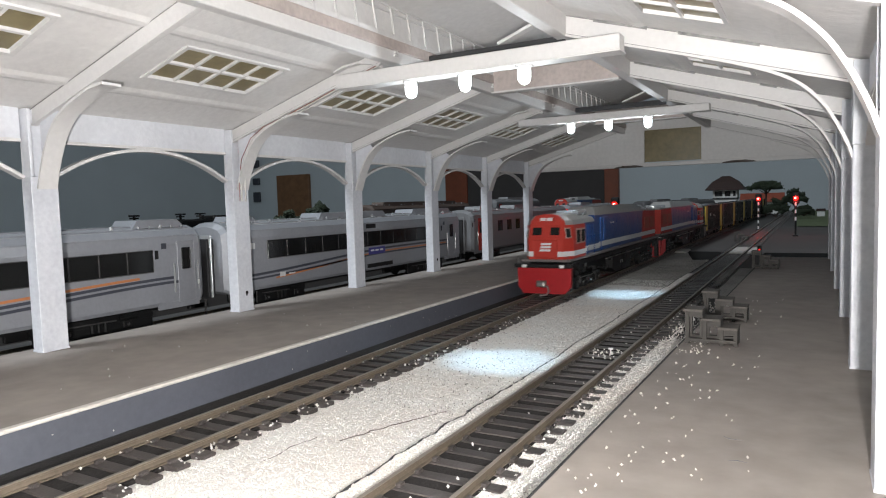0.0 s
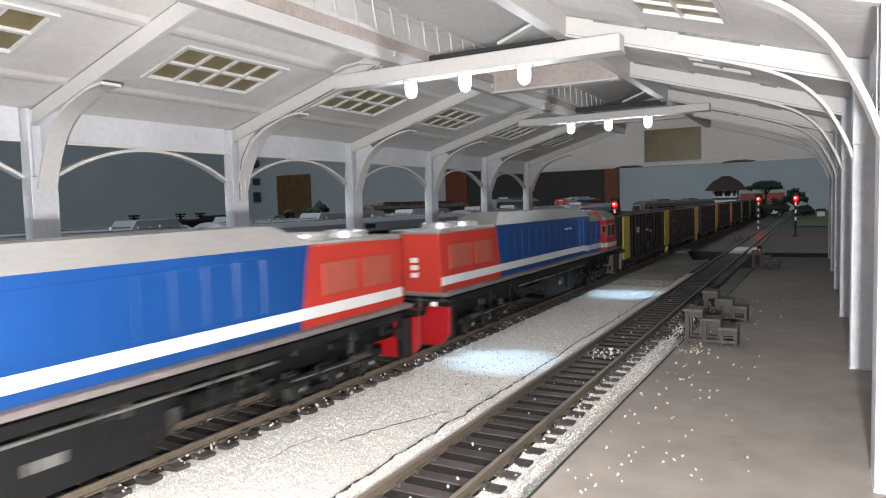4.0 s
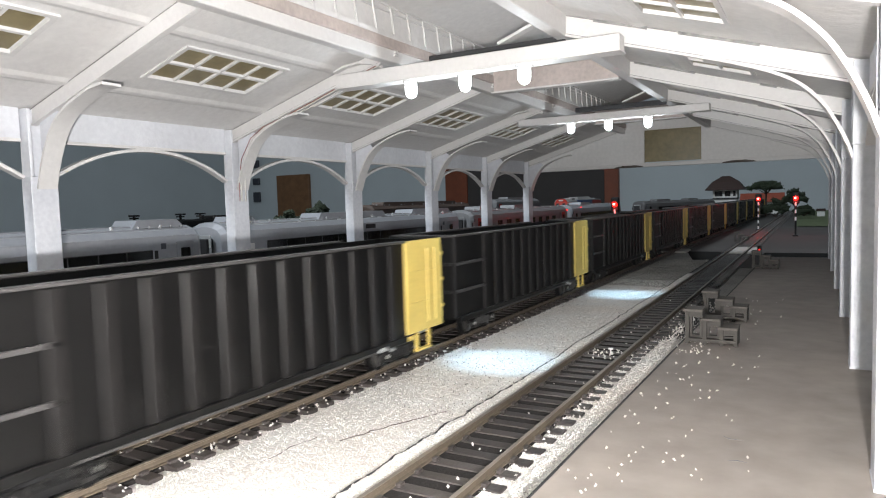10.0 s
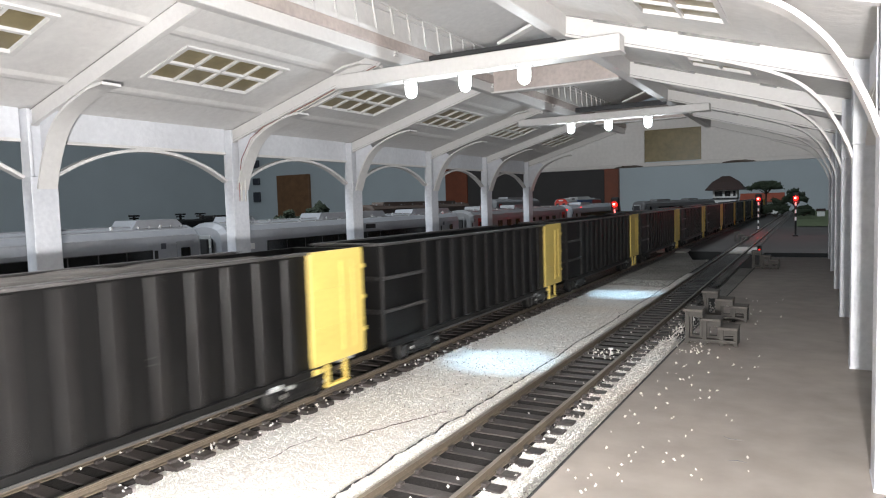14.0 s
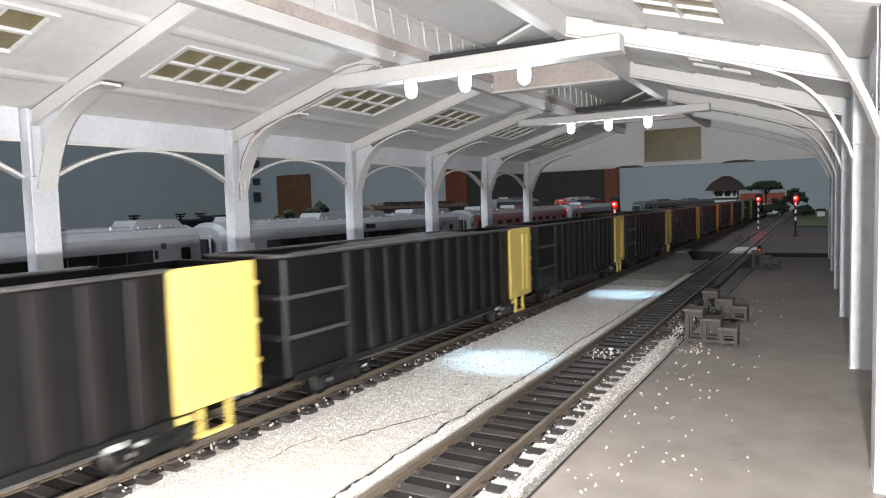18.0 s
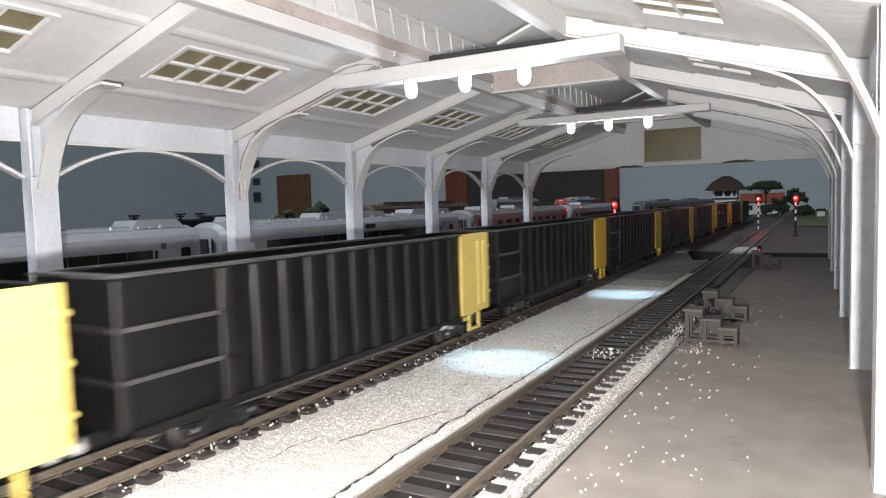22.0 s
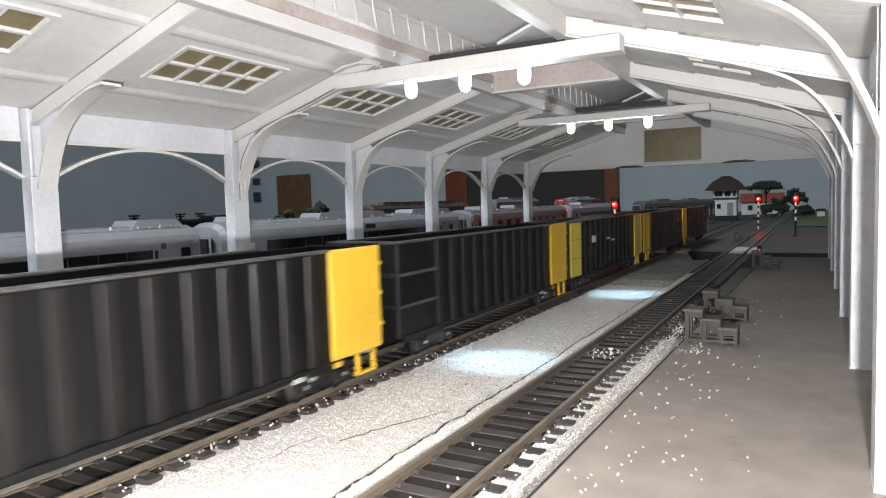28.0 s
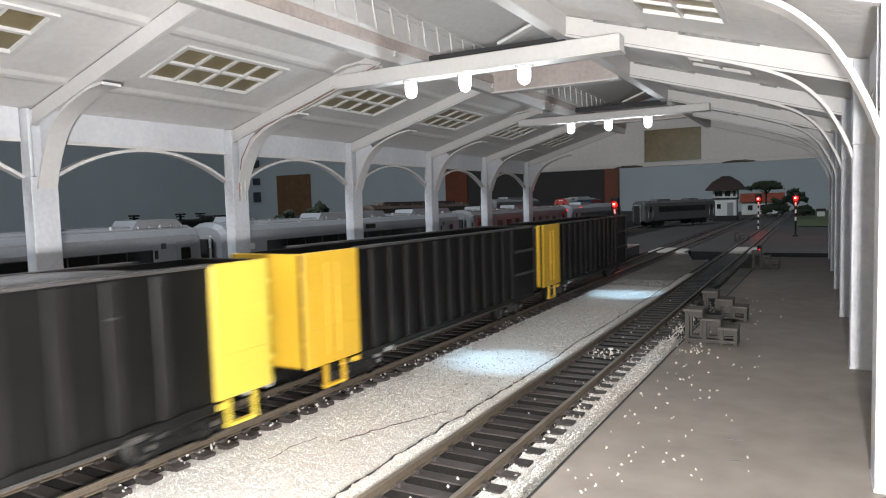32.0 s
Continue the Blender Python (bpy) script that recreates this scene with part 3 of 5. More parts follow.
def crack(path_x, y0, y1, n, wide, lift):
    """A dark ragged joint line that winds through the ballast."""
    bm = B()
    rows = []
    for j in range(n + 1):
        y = y0 + (y1 - y0) * j / n
        w = wide * max(0.08, 0.55 + 0.9 * noise.noise((y * 0.35, 9.0, 0)) + 0.4 * noise.noise((y * 1.3, 4.0, 0)))
        x = path_x(y)
        z = bed_z(x, y) + lift
        rows.append((bm.verts.new((x - w, y, z - 0.25)), bm.verts.new((x, y, z + 0.1)), bm.verts.new((x + w, y, z - 0.05))))
    for a, b in zip(rows, rows[1:]):
        bm.faces.new((a[0], a[1], b[1], b[0]))
        bm.faces.new((a[1], a[2], b[2], b[1]))
    return bm


part("joint_line", crack(lambda y: seam(y) - 0.35, 40, 560, 520, 0.8, 1.32), M_DARKSTRIP, bal)
part("joint_line", crack(lambda y: -168.5 + 0.41 * y + 0.8 * noise.noise((y * 0.3, 1.0, 0)), 138, 172, 70, 0.6, 0.12), M_COACHBROWN, bal)
part("joint_line", crack(lambda y: -120 + 1.5 * noise.noise((y * 0.12, 7.0, 0)), 118, 138, 50, 0.3, 0.1), M_SILL, bal)
part("track_bed", box(B(), -172.4, -140.3, -200, FAR - 20, 0.1, 1.2), M_BED, bal)
part("track_bed", box(B(), -89.8, -63.2, -200, FAR - 20, 0.1, 1.4), M_BED, bal)
part("track_bed", box(B(), -327, -268.5, -200, 2600, 0.1, 0.5), M_BED, bal)
rs = np.random.RandomState(4)


def scatter(n, x0, x1, y0, y1, lift):
    xs = rs.uniform(0, 1, n)
    ys = y0 + (y1 - y0) * rs.uniform(0, 1, n) ** 1.35
    out = []
    for u, y in zip(xs, ys):
        a = x0(y) if callable(x0) else x0
        b = x1(y) if callable(x1) else x1
        x = a + (b - a) * u
        out.append((x, y, bed_z(x, y) + lift))
    return out


grains("ballast_stones", scatter(30000, -139.0, lambda y: seam(y) - 1.2, 60, 480, -0.02), 0.14, 0.3, M_GRAIN, bal, 1)
grains("ballast_stones", scatter(4000, -138.5, lambda y: seam(y) - 0.4, 480, 694, 0.0), 0.3, 0.6, M_FARBALLAST, bal, 2)
# dark specks paint the shaded pits between the grains
grains("dark_pit_specks", scatter(1500, -138.0, lambda y: seam(y) - 1.4, 170, 520, 0.05), 0.16, 0.34, M_STEPS, bal, 12)
grains("ballast_stones", scatter(4500, lambda y: seam(y) + 0.2, -83.2, 60, 540, 1.3), 0.16, 0.34, M_GRAIN, bal, 3)
grains("ballast_stones", scatter(6500, -63.6, lambda y: -49.2 + 0.0159 * y, 60, 300, -0.33), 0.18, 0.4, M_GRAIN, bal, 5)
grains("ballast_stones", scatter(900, -61, lambda y: -49.2 + 0.0159 * y, 300, 420, -0.6), 0.3, 0.6, M_GRAIN, bal, 25)
# grains that lie on the sleepers and along the rails
odd = [(TRACK_B + rs.choice([9.9, 10.6, 11.6, 13, 14.5]) + rs.uniform(-0.8, 0.8), rs.uniform(90, 330), 1.8) for _ in range(110)]
odd += [(TRACK_A + rs.choice([10.2, 11, 12.5, 14]) + rs.uniform(-0.8, 0.8), rs.uniform(90, 420), 1.8) for _ in range(110)]
odd += [(TRACK_A + rs.uniform(-7, 7), 262 + rs.normal(0, 5), 1.95) for _ in range(40)]
odd += [(TRACK_B - 8.7 + rs.uniform(-1.2, 1.8), rs.uniform(90, 330), 2.0) for _ in range(55)]
odd += [(TRACK_A + rs.uniform(-7, 7), rs.uniform(100, 420), 1.9) for _ in range(26)]
odd += [(TRACK_C + rs.uniform(14, 26), rs.uniform(130, 500), 0.9) for _ in range(160)]
grains("stray_stones", odd, 0.3, 0.6, M_GRAIN, bal, 6)

# white grains on the right platform
spill = thing("spilled_grains", "white grains spilled over the platform", "grains", kind="stuff")
pts = []
for _ in range(150):
    y = 90 + 300 * rs.uniform(0, 1) ** 1.5
    x = -46 + 0.016 * y + abs(rs.normal(0, 1)) * (9 + 8 * rs.uniform())
    if x < 8:
        pts.append((x, y, Z_PR + 0.3))
pts += [(-38 + rs.normal(0, 4), 250 + rs.normal(0, 10), Z_PR + 0.2) for _ in range(45)]
grains("grain_scatter", pts, 0.2, 0.42, M_EDGE, spill, 7)
pts = [(rs.uniform(-255, -180), rs.uniform(100, 520), Z_PL + 0.15) for _ in range(46)]
grains("grain_scatter", pts, 0.2, 0.5, M_PLANK, spill, 8)

# solid strip with the edge gap's darkness put into its colour
part("edge_gap", prism(B(), [(-51.9, -200), (-51.0, -200), (-37.5, 649), (-38.4, 649)], "z", 1.0, Z_PR - 0.2), M_DARKSTRIP, pr)
# the joint between two boards, with its pit and pale planks
pit = thing("board_joint", "dark gap between two layout boards", "gap", kind="structure")
# added near-black liners put the gap's deep shade into colour
part("gap_shade_panel", box(B(), -137, -88, 810.4, 812.4, -39, 0.3), M_PITSHADE, pit)
part("gap_shade_panel", box(B(), -137.4, -135.8, 695, 810.2, -39, 0.3), M_PITSHADE, pit)
part("gap_shade_panel", box(B(), -48, 700, 802.4, 804.4, -39, 0.3), M_PITSHADE, pit)
for path in ([(-18.7, 161.9), (-16.6, 160.3), (-13.7, 160.1)], [(-15.8, 146.2), (-13.7, 147.4), (-11.5, 146.8)]):
    part("scuff", prism(B(), [path[0], path[1], path[2], (path[1][0], path[1][1] - 0.45)], "z", Z_PR + 0.004, Z_PR + 0.03), M_FACE, pr, "faint grey scuff")
part("gap_shade_floor", box(B(), -300, 700, 690, 810, -60, -42), M_PITSHADE, pit)
for x0, x1, y0, y1 in ((-166, -160.5, 772, 836), (-157, -143, 772, 832), (-137.5, -127, 776, 818), (-80.5, -66.6, 768, 852), (-63, -54, 774, 846)):
    k = tagged(part("crossing_plank", box(B(), x0, x1, y0, y1, 0.5, 2.9, 0.2), M_PLANK), "off-white plank laid level across the track", "plank", "crossing planks")

# dark overlay strip of the ridge seen above each lamp beam
for i in (1, 3):
    tagged(part("ridge_strip", box(B(), -144, -84, Y0 + BAY * i + 8, Y0 + BAY * i + 10, 124.0, 127.2), M_DARKSTRIP), "dark strip across the open ridge", "strip", kind="structure")


pin = thing("track_pin", "tiny white T-shaped pin standing between the rails", "pin", TRACK_A + 2.1, 262, 1.4)
part("stem", rod(B(), (0, 0, 0), (0, 0, 2.6), 0.32, seg=8), M_STRIPE, pin)
part("head", rod(B(), (-0.9, 0, 2.6), (0.9, 0, 2.6), 0.42, seg=8), M_STRIPE, pin)
pts = [(-172.9, rs.uniform(95, 330), rs.uniform(2, 10)) for _ in range(16)]
grains("grain_scatter", pts, 0.2, 0.4, M_PLANK, spill, 15)

# ---- wires on one column ----
def wire(label, material, dy, dr):
    p = [(-254.6, 70), (-254.4, 80), (-252.4, 91), (-246, 101), (-236, 106), (-222, 110.0), (-205, 115.2), (-190, 119.8), (-178, 124), (-168, 127)]
    cu = bpy.data.curves.new("wire", "CURVE")
    cu.dimensions, cu.bevel_depth, cu.bevel_resolution = "3D", (0.2 if "red" in label else 0.34) * MM, 2
    s = cu.splines.new("POLY")
    s.points.add(len(p) - 1)
    for q, (x, z) in zip(s.points, p):
        q.co = ((x + dr) * MM, (Y0 + BAY + dy + 0.4 * math.sin(x * 0.3)) * MM, (z - dr * 0.4 - 1.2) * MM, 1)
    cu.materials.append(material)
    tagged(new("wire", cu), label, "wire", "wires on the column")


wire("thin red wire taped up the column and rafter", M_WIRE_R, 2.5, 0.9)
wire("thin white wire taped up the column and rafter", M_WIRE_W, 4.2, 0.6)
wire("thin white wire taped up the column and rafter", M_WIRE_W, 6.2, 1.2)


# ---- wheels and bogies ----
WHEEL = mesh_of("wheel", rod(B(), (-1.3, 0, 0), (1.3, 0, 0), 5.4, seg=20), M_BLACK)
TREAD = mesh_of("wheel_face", rod(B(), (-0.25, 0, 0), (0.25, 0, 0), 4.2, 3.4, seg=18), M_WHEEL)


def bogie(thing_, yc, axles, reach, black=False):
    """A black bogie: two framed sides, wheels with bright faces, springs and axle boxes."""
    b = new("bogie")
    b.empty_display_size = 0.003
    b.parent = thing_
    b.location = (0, yc * MM, 0)
    for s in (-1, 1):
        bm = B()
        if black:
            box(bm, s * 12.0 - 1.2, s * 12.0 + 1.2, -reach, reach, 6.0, 15.0, 0.6)
        box(bm, s * 12.4 - 0.9, s * 12.4 + 0.9, -reach, reach, 10.5, 13.2, 0.2)
        box(bm, s * 12.4 - 0.9, s * 12.4 + 0.9, -reach * 0.55, reach * 0.55, 6.5, 8.4, 0.2)
        for a in axles:
            box(bm, s * 12.9 - 1.2, s * 12.9 + 1.2, a - 2.2, a + 2.2, 7.6, 11.2, 0.3)
            rod(bm, (s * 13.2, a, 9.3), (s * 14.6, a, 9.3), 1.5, 1.2, 10)
            # bright caps added to give each axle box a small highlight
            part("axle_cap", rod(B(), (s * 14.5, a, 9.3), (s * 15.0, a, 9.3), 0.9, 0.6, 8), M_EDGEGREY if black else M_STEEL, b)
            for e in () if black else (-3.4, 3.4):
                part("spring", rod(B(), (s * 13.3, a + e, 6.6), (s * 13.3, a + e, 10.4), 0.7, seg=7), M_RIBGREY, b)
        for a in (-3.4, 0, 3.4):
            rod(bm, (s * 13, a, 7.6), (s * 13, a, 11.6), 1.1, seg=8)
        part("side_frame", bm, M_BLACK, b)
        part("brake_rod", rod(B(), (s * 13.6, -reach * 0.8, 12.4), (s * 13.6, reach * 0.3, 12.0), 0.35, seg=6), M_EDGEGREY if black else M_STEEL, b)
        part("brake_cylinder", rod(B(), (s * 13.4, reach * 0.35, 12.6), (s * 13.4, reach * 0.7, 12.6), 1.2, seg=10), M_BLACK if black else M_EDGEGREY, b)
        for a in axles:
            piece("wheel", WHEEL, b, s * 9.2, a, RAIL_TOP + 5.4)
            if not black:
                piece("wheel_face", TREAD, b, s * 10.7, a, RAIL_TOP + 5.4)
    return b


# ---- coal wagons ----
def heap(bm, x0, x1, y0, y1, z, rise, seed):
    nx, ny = 8, 34
    rows = []
    for j in range(ny + 1):
        y = y0 + (y1 - y0) * j / ny
        row = []
        for i in range(nx + 1):
            x = x0 + (x1 - x0) * i / nx
            u, w = 2 * i / nx - 1, 2 * j / ny - 1
            h = rise * (1 - u * u) * (1 - w ** 4) * (0.65 + 0.35 * math.cos(w * 2.2)) + 0.9 * noise.noise((x * 0.16, y * 0.12, seed))
            row.append(bm.verts.new((x, y, z + h)))
        rows.append(row)
    for j in range(ny):
        for i in range(nx):
            bm.faces.new((rows[j][i], rows[j][i + 1], rows[j + 1][i + 1], rows[j + 1][i]))
    return bm


WLEN, WLO, WHI = 191.0, 14.6, 50.6
RIB = {s: mesh_of("rib", box(B(), s * 15.0 - 0.05, s * 15.0 + s * 1.15, -1.7, 1.7, WLO + 0.3, WHI - 1.0, 0.25) if s > 0 else box(B(), -16.15, -14.95, -1.7, 1.7, WLO + 0.3, WHI - 1.2, 0.25), M_RIBGREY) for s in (-1, 1)}


def wagon(kind, label, heaped=False):
    """kind 'plain': black front bay and yellow tail; 'turned': the same back to front; 'lettered': yellow bay at both ends and white marks."""
    w = thing("hopper_wagon", label, "wagon", group="coal wagons")
    f = (lambda y: y) if kind != "turned" else (lambda y: -WLEN - y)
    def by(bm, x0, x1, a, b, z0, z1, bev=0.0):
        lo, hi = rng(f(a), f(b))
        return box(bm, x0, x1, lo, hi, z0, z1, bev)
    tail = 20.5 if kind == "lettered" else 27.5 if kind == "turned" else 27.5
    for s in (-1, 1):
        part("side_wall", by(B(), *rng(s * 13.7, s * 14.7), -WLEN, -0.4, WLO, WHI - 0.6), M_WAGON, w)
    part("end_wall", by(B(), -14.8, 14.8, -WLEN - 0.1, -WLEN + 1.2, WLO - 0.1, WHI - 0.5), M_WAGON, w)
    part("floor", by(B(), -13.7, 13.7, -WLEN + 1.2, -2, WLO, WLO + 2), M_WAGON, w)
    rim = B()
    for s in (-1, 1):
        by(rim, *rng(s * 13.5, s * 16.4), -WLEN - 0.3, -tail, WHI - 0.7, WHI + 0.2, 0.2)
    by(rim, -13.6, 13.6, -WLEN - 0.3, -WLEN + 1.8, WHI - 0.9, WHI + 0.3, 0.2)
    part("top_rim", rim, M_EDGEGREY, w, "worn grey rim with its highlight painted in")
    for s in (-1, 1):
        part("bottom_sill", by(B(), *rng(s * 13.5, s * 16.1), -WLEN + 4, -tail, WLO - 2.2, WLO + 0.2, 0.2), M_WAGON, w)
        for k in range(11):
            piece("rib", RIB[s], w, 0, f(-160.3 + k * 12.49 if kind == "lettered" else -148.1 + k * 11.13), 0)
        if kind == "lettered":
            part("yellow_bay", by(B(), *rng(s * 15.0, s * 16.0), -WLEN + 0.5, -WLEN + 21.3, WLO + 0.2, WHI - 1, 0.2), M_LEMON, w, "yellow front panel")
            for z in (26.5, 38.5):
                part("seam", by(B(), *rng(s * 16.0, s * 16.25), -WLEN + 0.5, -WLEN + 21.3, z, z + 0.3), M_DULLYELLOW, w)
            for y, z, l, h in ((-145.4, 34.6, 8.4, 4.4), (-109.2, 34.4, 8.0, 1.7), (-95.8, 32.6, 7.6, 1.5)):
                part("white_mark", by(B(), *rng(s * 16.0, s * 16.35), y, y + l, z, z + h), M_STRIPE, w, "plain white marking")
            for z, h in ((23.0, 0.4), (21.9, 0.4), (19.0, 1.7)):
                part("grey_mark", by(B(), *rng(s * 16.0, s * 16.3), -108.6, -101.0, z, z + h), M_EDGEGREY, w, "plain worn grey marking")
            part("white_mark", by(B(), *rng(s * 16.0, s * 16.3), -49.5, -47.0, 41.0, 41.5), M_EDGEGREY, w)
        else:
            for z in (25.5, 37.5):
                part("bay_rib", by(B(), *rng(s * 15.0, s * 16.0), -WLEN + 0.5, -159, z, z + 1.2, 0.15), M_EDGEGREY, w)
            for z in (30.0, 28.4) if kind == "plain" else ():
                part("white_mark", by(B(), *rng(s * 14.7, s * 14.95), -82.9, -81.6, z, z + 0.3), M_LOCOROOF, w, "tiny white marking")
            part("bay_post", by(B(), *rng(s * 14.6, s * 16.0), -161.2, -158.2, WLO, WHI - 1, 0.2), M_RIBGREY, w)
            part("corner_post", by(B(), *rng(s * 14.6, s * 16.1), -WLEN - 0.1, -WLEN + 1.6, WLO, WHI - 1, 0.3), M_RIBGREY, w)
    for z in (25.5, 37.5):
        part("end_rib", by(B(), -14.5, 14.5, -WLEN - 0.9, -WLEN, z, z + 1.4, 0.2), M_RIBGREY, w)
    yel = {"lettered": M_LEMON, "plain": M_PALEYELLOW}.get(kind, M_YELLOW)
    for s in (-1, 1):
        part("yellow_tail", by(B(), *rng(s * 14.8, s * 16.0), -tail, -0.4, WLO + 0.2, WHI if s > 0 else WHI - 3, 0.3), yel, w, "yellow end panel")
    part("end_wall", by(B(), -14, 14, -2.4, -0.4, WLO + 0.4, WHI - 0.3, 0.2), M_YELLOW if kind == "turned" else M_WAGON, w)
    for s in (-1, 1):
        for z in (26.3, 38.4):
            part("seam", by(B(), *rng(s * 16.0, s * 16.3), -tail + 0.4, -0.6, z, z + 0.3), yel, w)
        for z in (22.0, 33.0, 43.5):
            part("bracket", by(B(), *rng(s * 15.2, s * 16.3), -0.5, 0.3, z, z + 1.3, 0.15), yel, w)
        part("corner_tab", by(B(), *rng(s * 14.9, s * 15.9), -tail + 0.3, -tail + 4.2, WLO - 2.2, WLO - 0.5, 0.2), yel, w)
        # blocks placed to fit bright spots by the bogie, brightness put into their colour
        lever = M_EDGEGREY if kind == "lettered" else M_SHINY
        part("bogie_block", by(B(), *rng(s * 14.6, s * 16.6), -47.0, -41.5, 12.0, 13.6, 0.4), lever, w, "small block fitted to a bright spot on the bogie")
        part("bogie_block", by(B(), *rng(s * 14.8, s * 16.2), -38.8, -36.4, 11.0, 12.2, 0.3), lever, w, "small block fitted to a bright spot on the bogie")
        part("sill_lip", by(B(), *rng(s * 16.0, s * 16.5), -WLEN + 34, -48, WLO - 2.3, WLO - 1.7), M_EDGEGREY, w, "lighter lower edge")
        sy = {"lettered": -12.0, "plain": -15.8, "turned": -14.0}.get(kind, -9.8)
        for y in (sy - 4.6, sy + 4.6):
            part("step_bar", by(B(), *rng(s * 14.8, s * 16.0), y - 0.5, y + 0.5, 7.6, WLO), yel, w)
        part("step", by(B(), *rng(s * 14.4, s * 16.2), sy - 5.4, sy + 5.4, 7.2, 8.2, 0.15), yel, w)
        if kind in ("turned", "plain"):
            for y in (-10.5, -16.0) if kind == "turned" else (-6.5, -12.4):
                part("grab_iron", rod(B(), (s * 16.4, f(y), 18), (s * 16.4, f(y), 47), 0.3, seg=6), yel, w)
    part("underframe", by(B(), -4, 4, -WLEN - 1, 1, 10.5, 13.5), M_BLACK, w)
    for y in (-WLEN - 2.5, 2.5):
        bm = by(B(), -1.4, 1.4, y - 4.5, y + 4.5, 9.5, 12.0, 0.4)
        part("coupler", bm, M_STEEL, w, "worn steel coupler")
        part("knuckle", by(B(), *((-3.6, 3.6)), y - 1.6, y + 1.6, 9.0, 12.6, 0.7), M_SHINY, w, "bright coupler knuckle")
    bogie(w, f(-30), (-9.5, 9.5), 14)
    bogie(w, f(-WLEN + 30), (-9.5, 9.5), 14)
    part("coal_load", heap(B(), -13.8, 13.8, *rng(f(-WLEN + (34 if kind == "lettered" else 2.5)), f(-3)), WHI - (4.5 if kind == "lettered" else 3.2 if heaped else 11.0), 6.0 if kind == "lettered" else 4.0, 7.0 if kind == "plain" else 4.0), M_PALECOAL if kind == "lettered" else M_DUSTCOAL if heaped else M_COAL, w, "pale blue-grey load" if kind == "lettered" else "dusty grey-brown heap" if heaped else "dark coal lying low in the wagon")
    return w


# ---- locomotives ----
def loco(L, rb, label, first=None):
    E = 6.5                                # how far the cab nose reaches out past the hood's own zero line
    o = thing("locomotive", label, "locomotive", group="locomotives")
    part("footplate", box(B(), -16.4, 16.4, 3 - E, L - 3, 25.2, 26.8, 0.3), M_SILL, o)
    rk = random.Random(31)
    for s in (-1, 1):
        for k in range(46):
            y, z = rk.uniform(12, L - 12), rk.uniform(8, 21)
            dy, dz = rk.uniform(0.6, 4.5), rk.uniform(0.6, 5.0)
            part("equipment", box(B(), *rng(s * 13.2, s * rk.uniform(14.2, 15.4)), y, y + dy, z, z + dz, 0.2), rk.choice((M_BLACK, M_BLACK, M_BLACK, M_BLACK, M_RIBGREY, M_EDGEGREY)), o)
        for k in range(9):
            y = rk.uniform(14, L - 14)
            part("pipe", rod(B(), (s * 15.3, y, rk.uniform(8, 13)), (s * 15.3, y + rk.uniform(-2, 2), 23), 0.3, seg=5), M_BLACK, o)
    part("underframe", box(B(), -9, 9, 6, L - 6, 14, 24.4), M_BLACK, o)
    part("solebar", box(B(), -15.2, 15.2, 8, L - 8, 21.5, 24.4, 0.2), M_BLACK, o)
    tank = B()
    prism(tank, [(104, 20), (160, 20), (160, 11), (155, 7.5), (109, 7.5), (104, 11)], "x", -14.5, 14.5)
    part("fuel_tank", tank, M_BLACK, o)
    for s in (-1, 1):
        part("air_reservoir", rod(B(), (s * 13, 166, 16), (s * 13, 190, 16), 2.4, seg=12), M_BLACK, o)
        part("pipe", rod(B(), (s * 14.9, 84, 20.2), (s * 14.9, 196, 20.2), 0.5, seg=6), M_STEEL, o)
        part("tank_sight", box(B(), *rng(s * 14.4, s * 14.9), 126, 134, 13, 15.5, 0.2), M_STEEL, o)
    for uc in (47, L - 47):
        bogie(o, uc, (-18, 0, 18), 26)
    # pilots
    for end, m in ((0, first or M_PILOTRED), (1, M_PILOTRED)):
        a, b = (-E, 3.2 - E) if not end else (L - 3.2, L)
        pts = [(-18.0, 21.5), (18.0, 21.5), (17.4, 9.5), (13.8, 5.2), (-13.8, 5.2), (-17.4, 9.5)]
        part("pilot", prism(B(), pts, "y", a, b), m, o)
        a, b = (-1.6 - E, 4.0 - E) if not end else (L - 4.0, L + 1.6)
        part("buffer_beam", box(B(), -19.4, 19.4, a, b, 21.8, 24.2, 0.3), M_BLACK, o)
        c = B()
        y = -4.5 - E if not end else L + 4.5
        box(c, -1.8, 1.8, y - 4.0, y + 4.0, 10.6, 13.6, 0.5)
        box(c, -3.2, 3.2, y - 1.4, y + 1.4, 10.0, 14.0, 0.5)
        part("coupler", c, M_STEEL, o, "worn steel coupler")
        yy = -1.0 - E if not end else L + 1.0
        part("hose", strip(B(), [(2.5, 10.5), (3.6, 7.0), (2.0, 4.6), (-2.5, 4.2)], 1.0, "y", yy - 0.5, yy + 0.5), M_SILL, o, "brake hose")
        for s in (-1, 1):
            y = -1.7 - E if not end else L + 1.7
            part("marker_lamp", box(B(), s * 12.5 - 1.5, s * 12.5 + 1.5, y - 0.5, y + 0.5, 21.9, 23.8, 0.2), M_LAMPWHITE, o, "small white lamp")
            part("hand_rail", rod(B(), (s * 16.6, y, 24), (s * 16.6, y, 29.5), 0.3, seg=6), M_EDGEGREY, o)
            part("step_box", box(B(), *rng(s * 12.8, s * 16.2), *((4.0 - E, 10.0 - E) if not end else (L - 10.0, L - 4.0)), 6.5, 21.8, 0.3), M_BLACK, o)
    # cab
    cab = B()
    back = [(16, 30.8), (12.5, 36), (-12.5, 36), (-16, 30.8)]
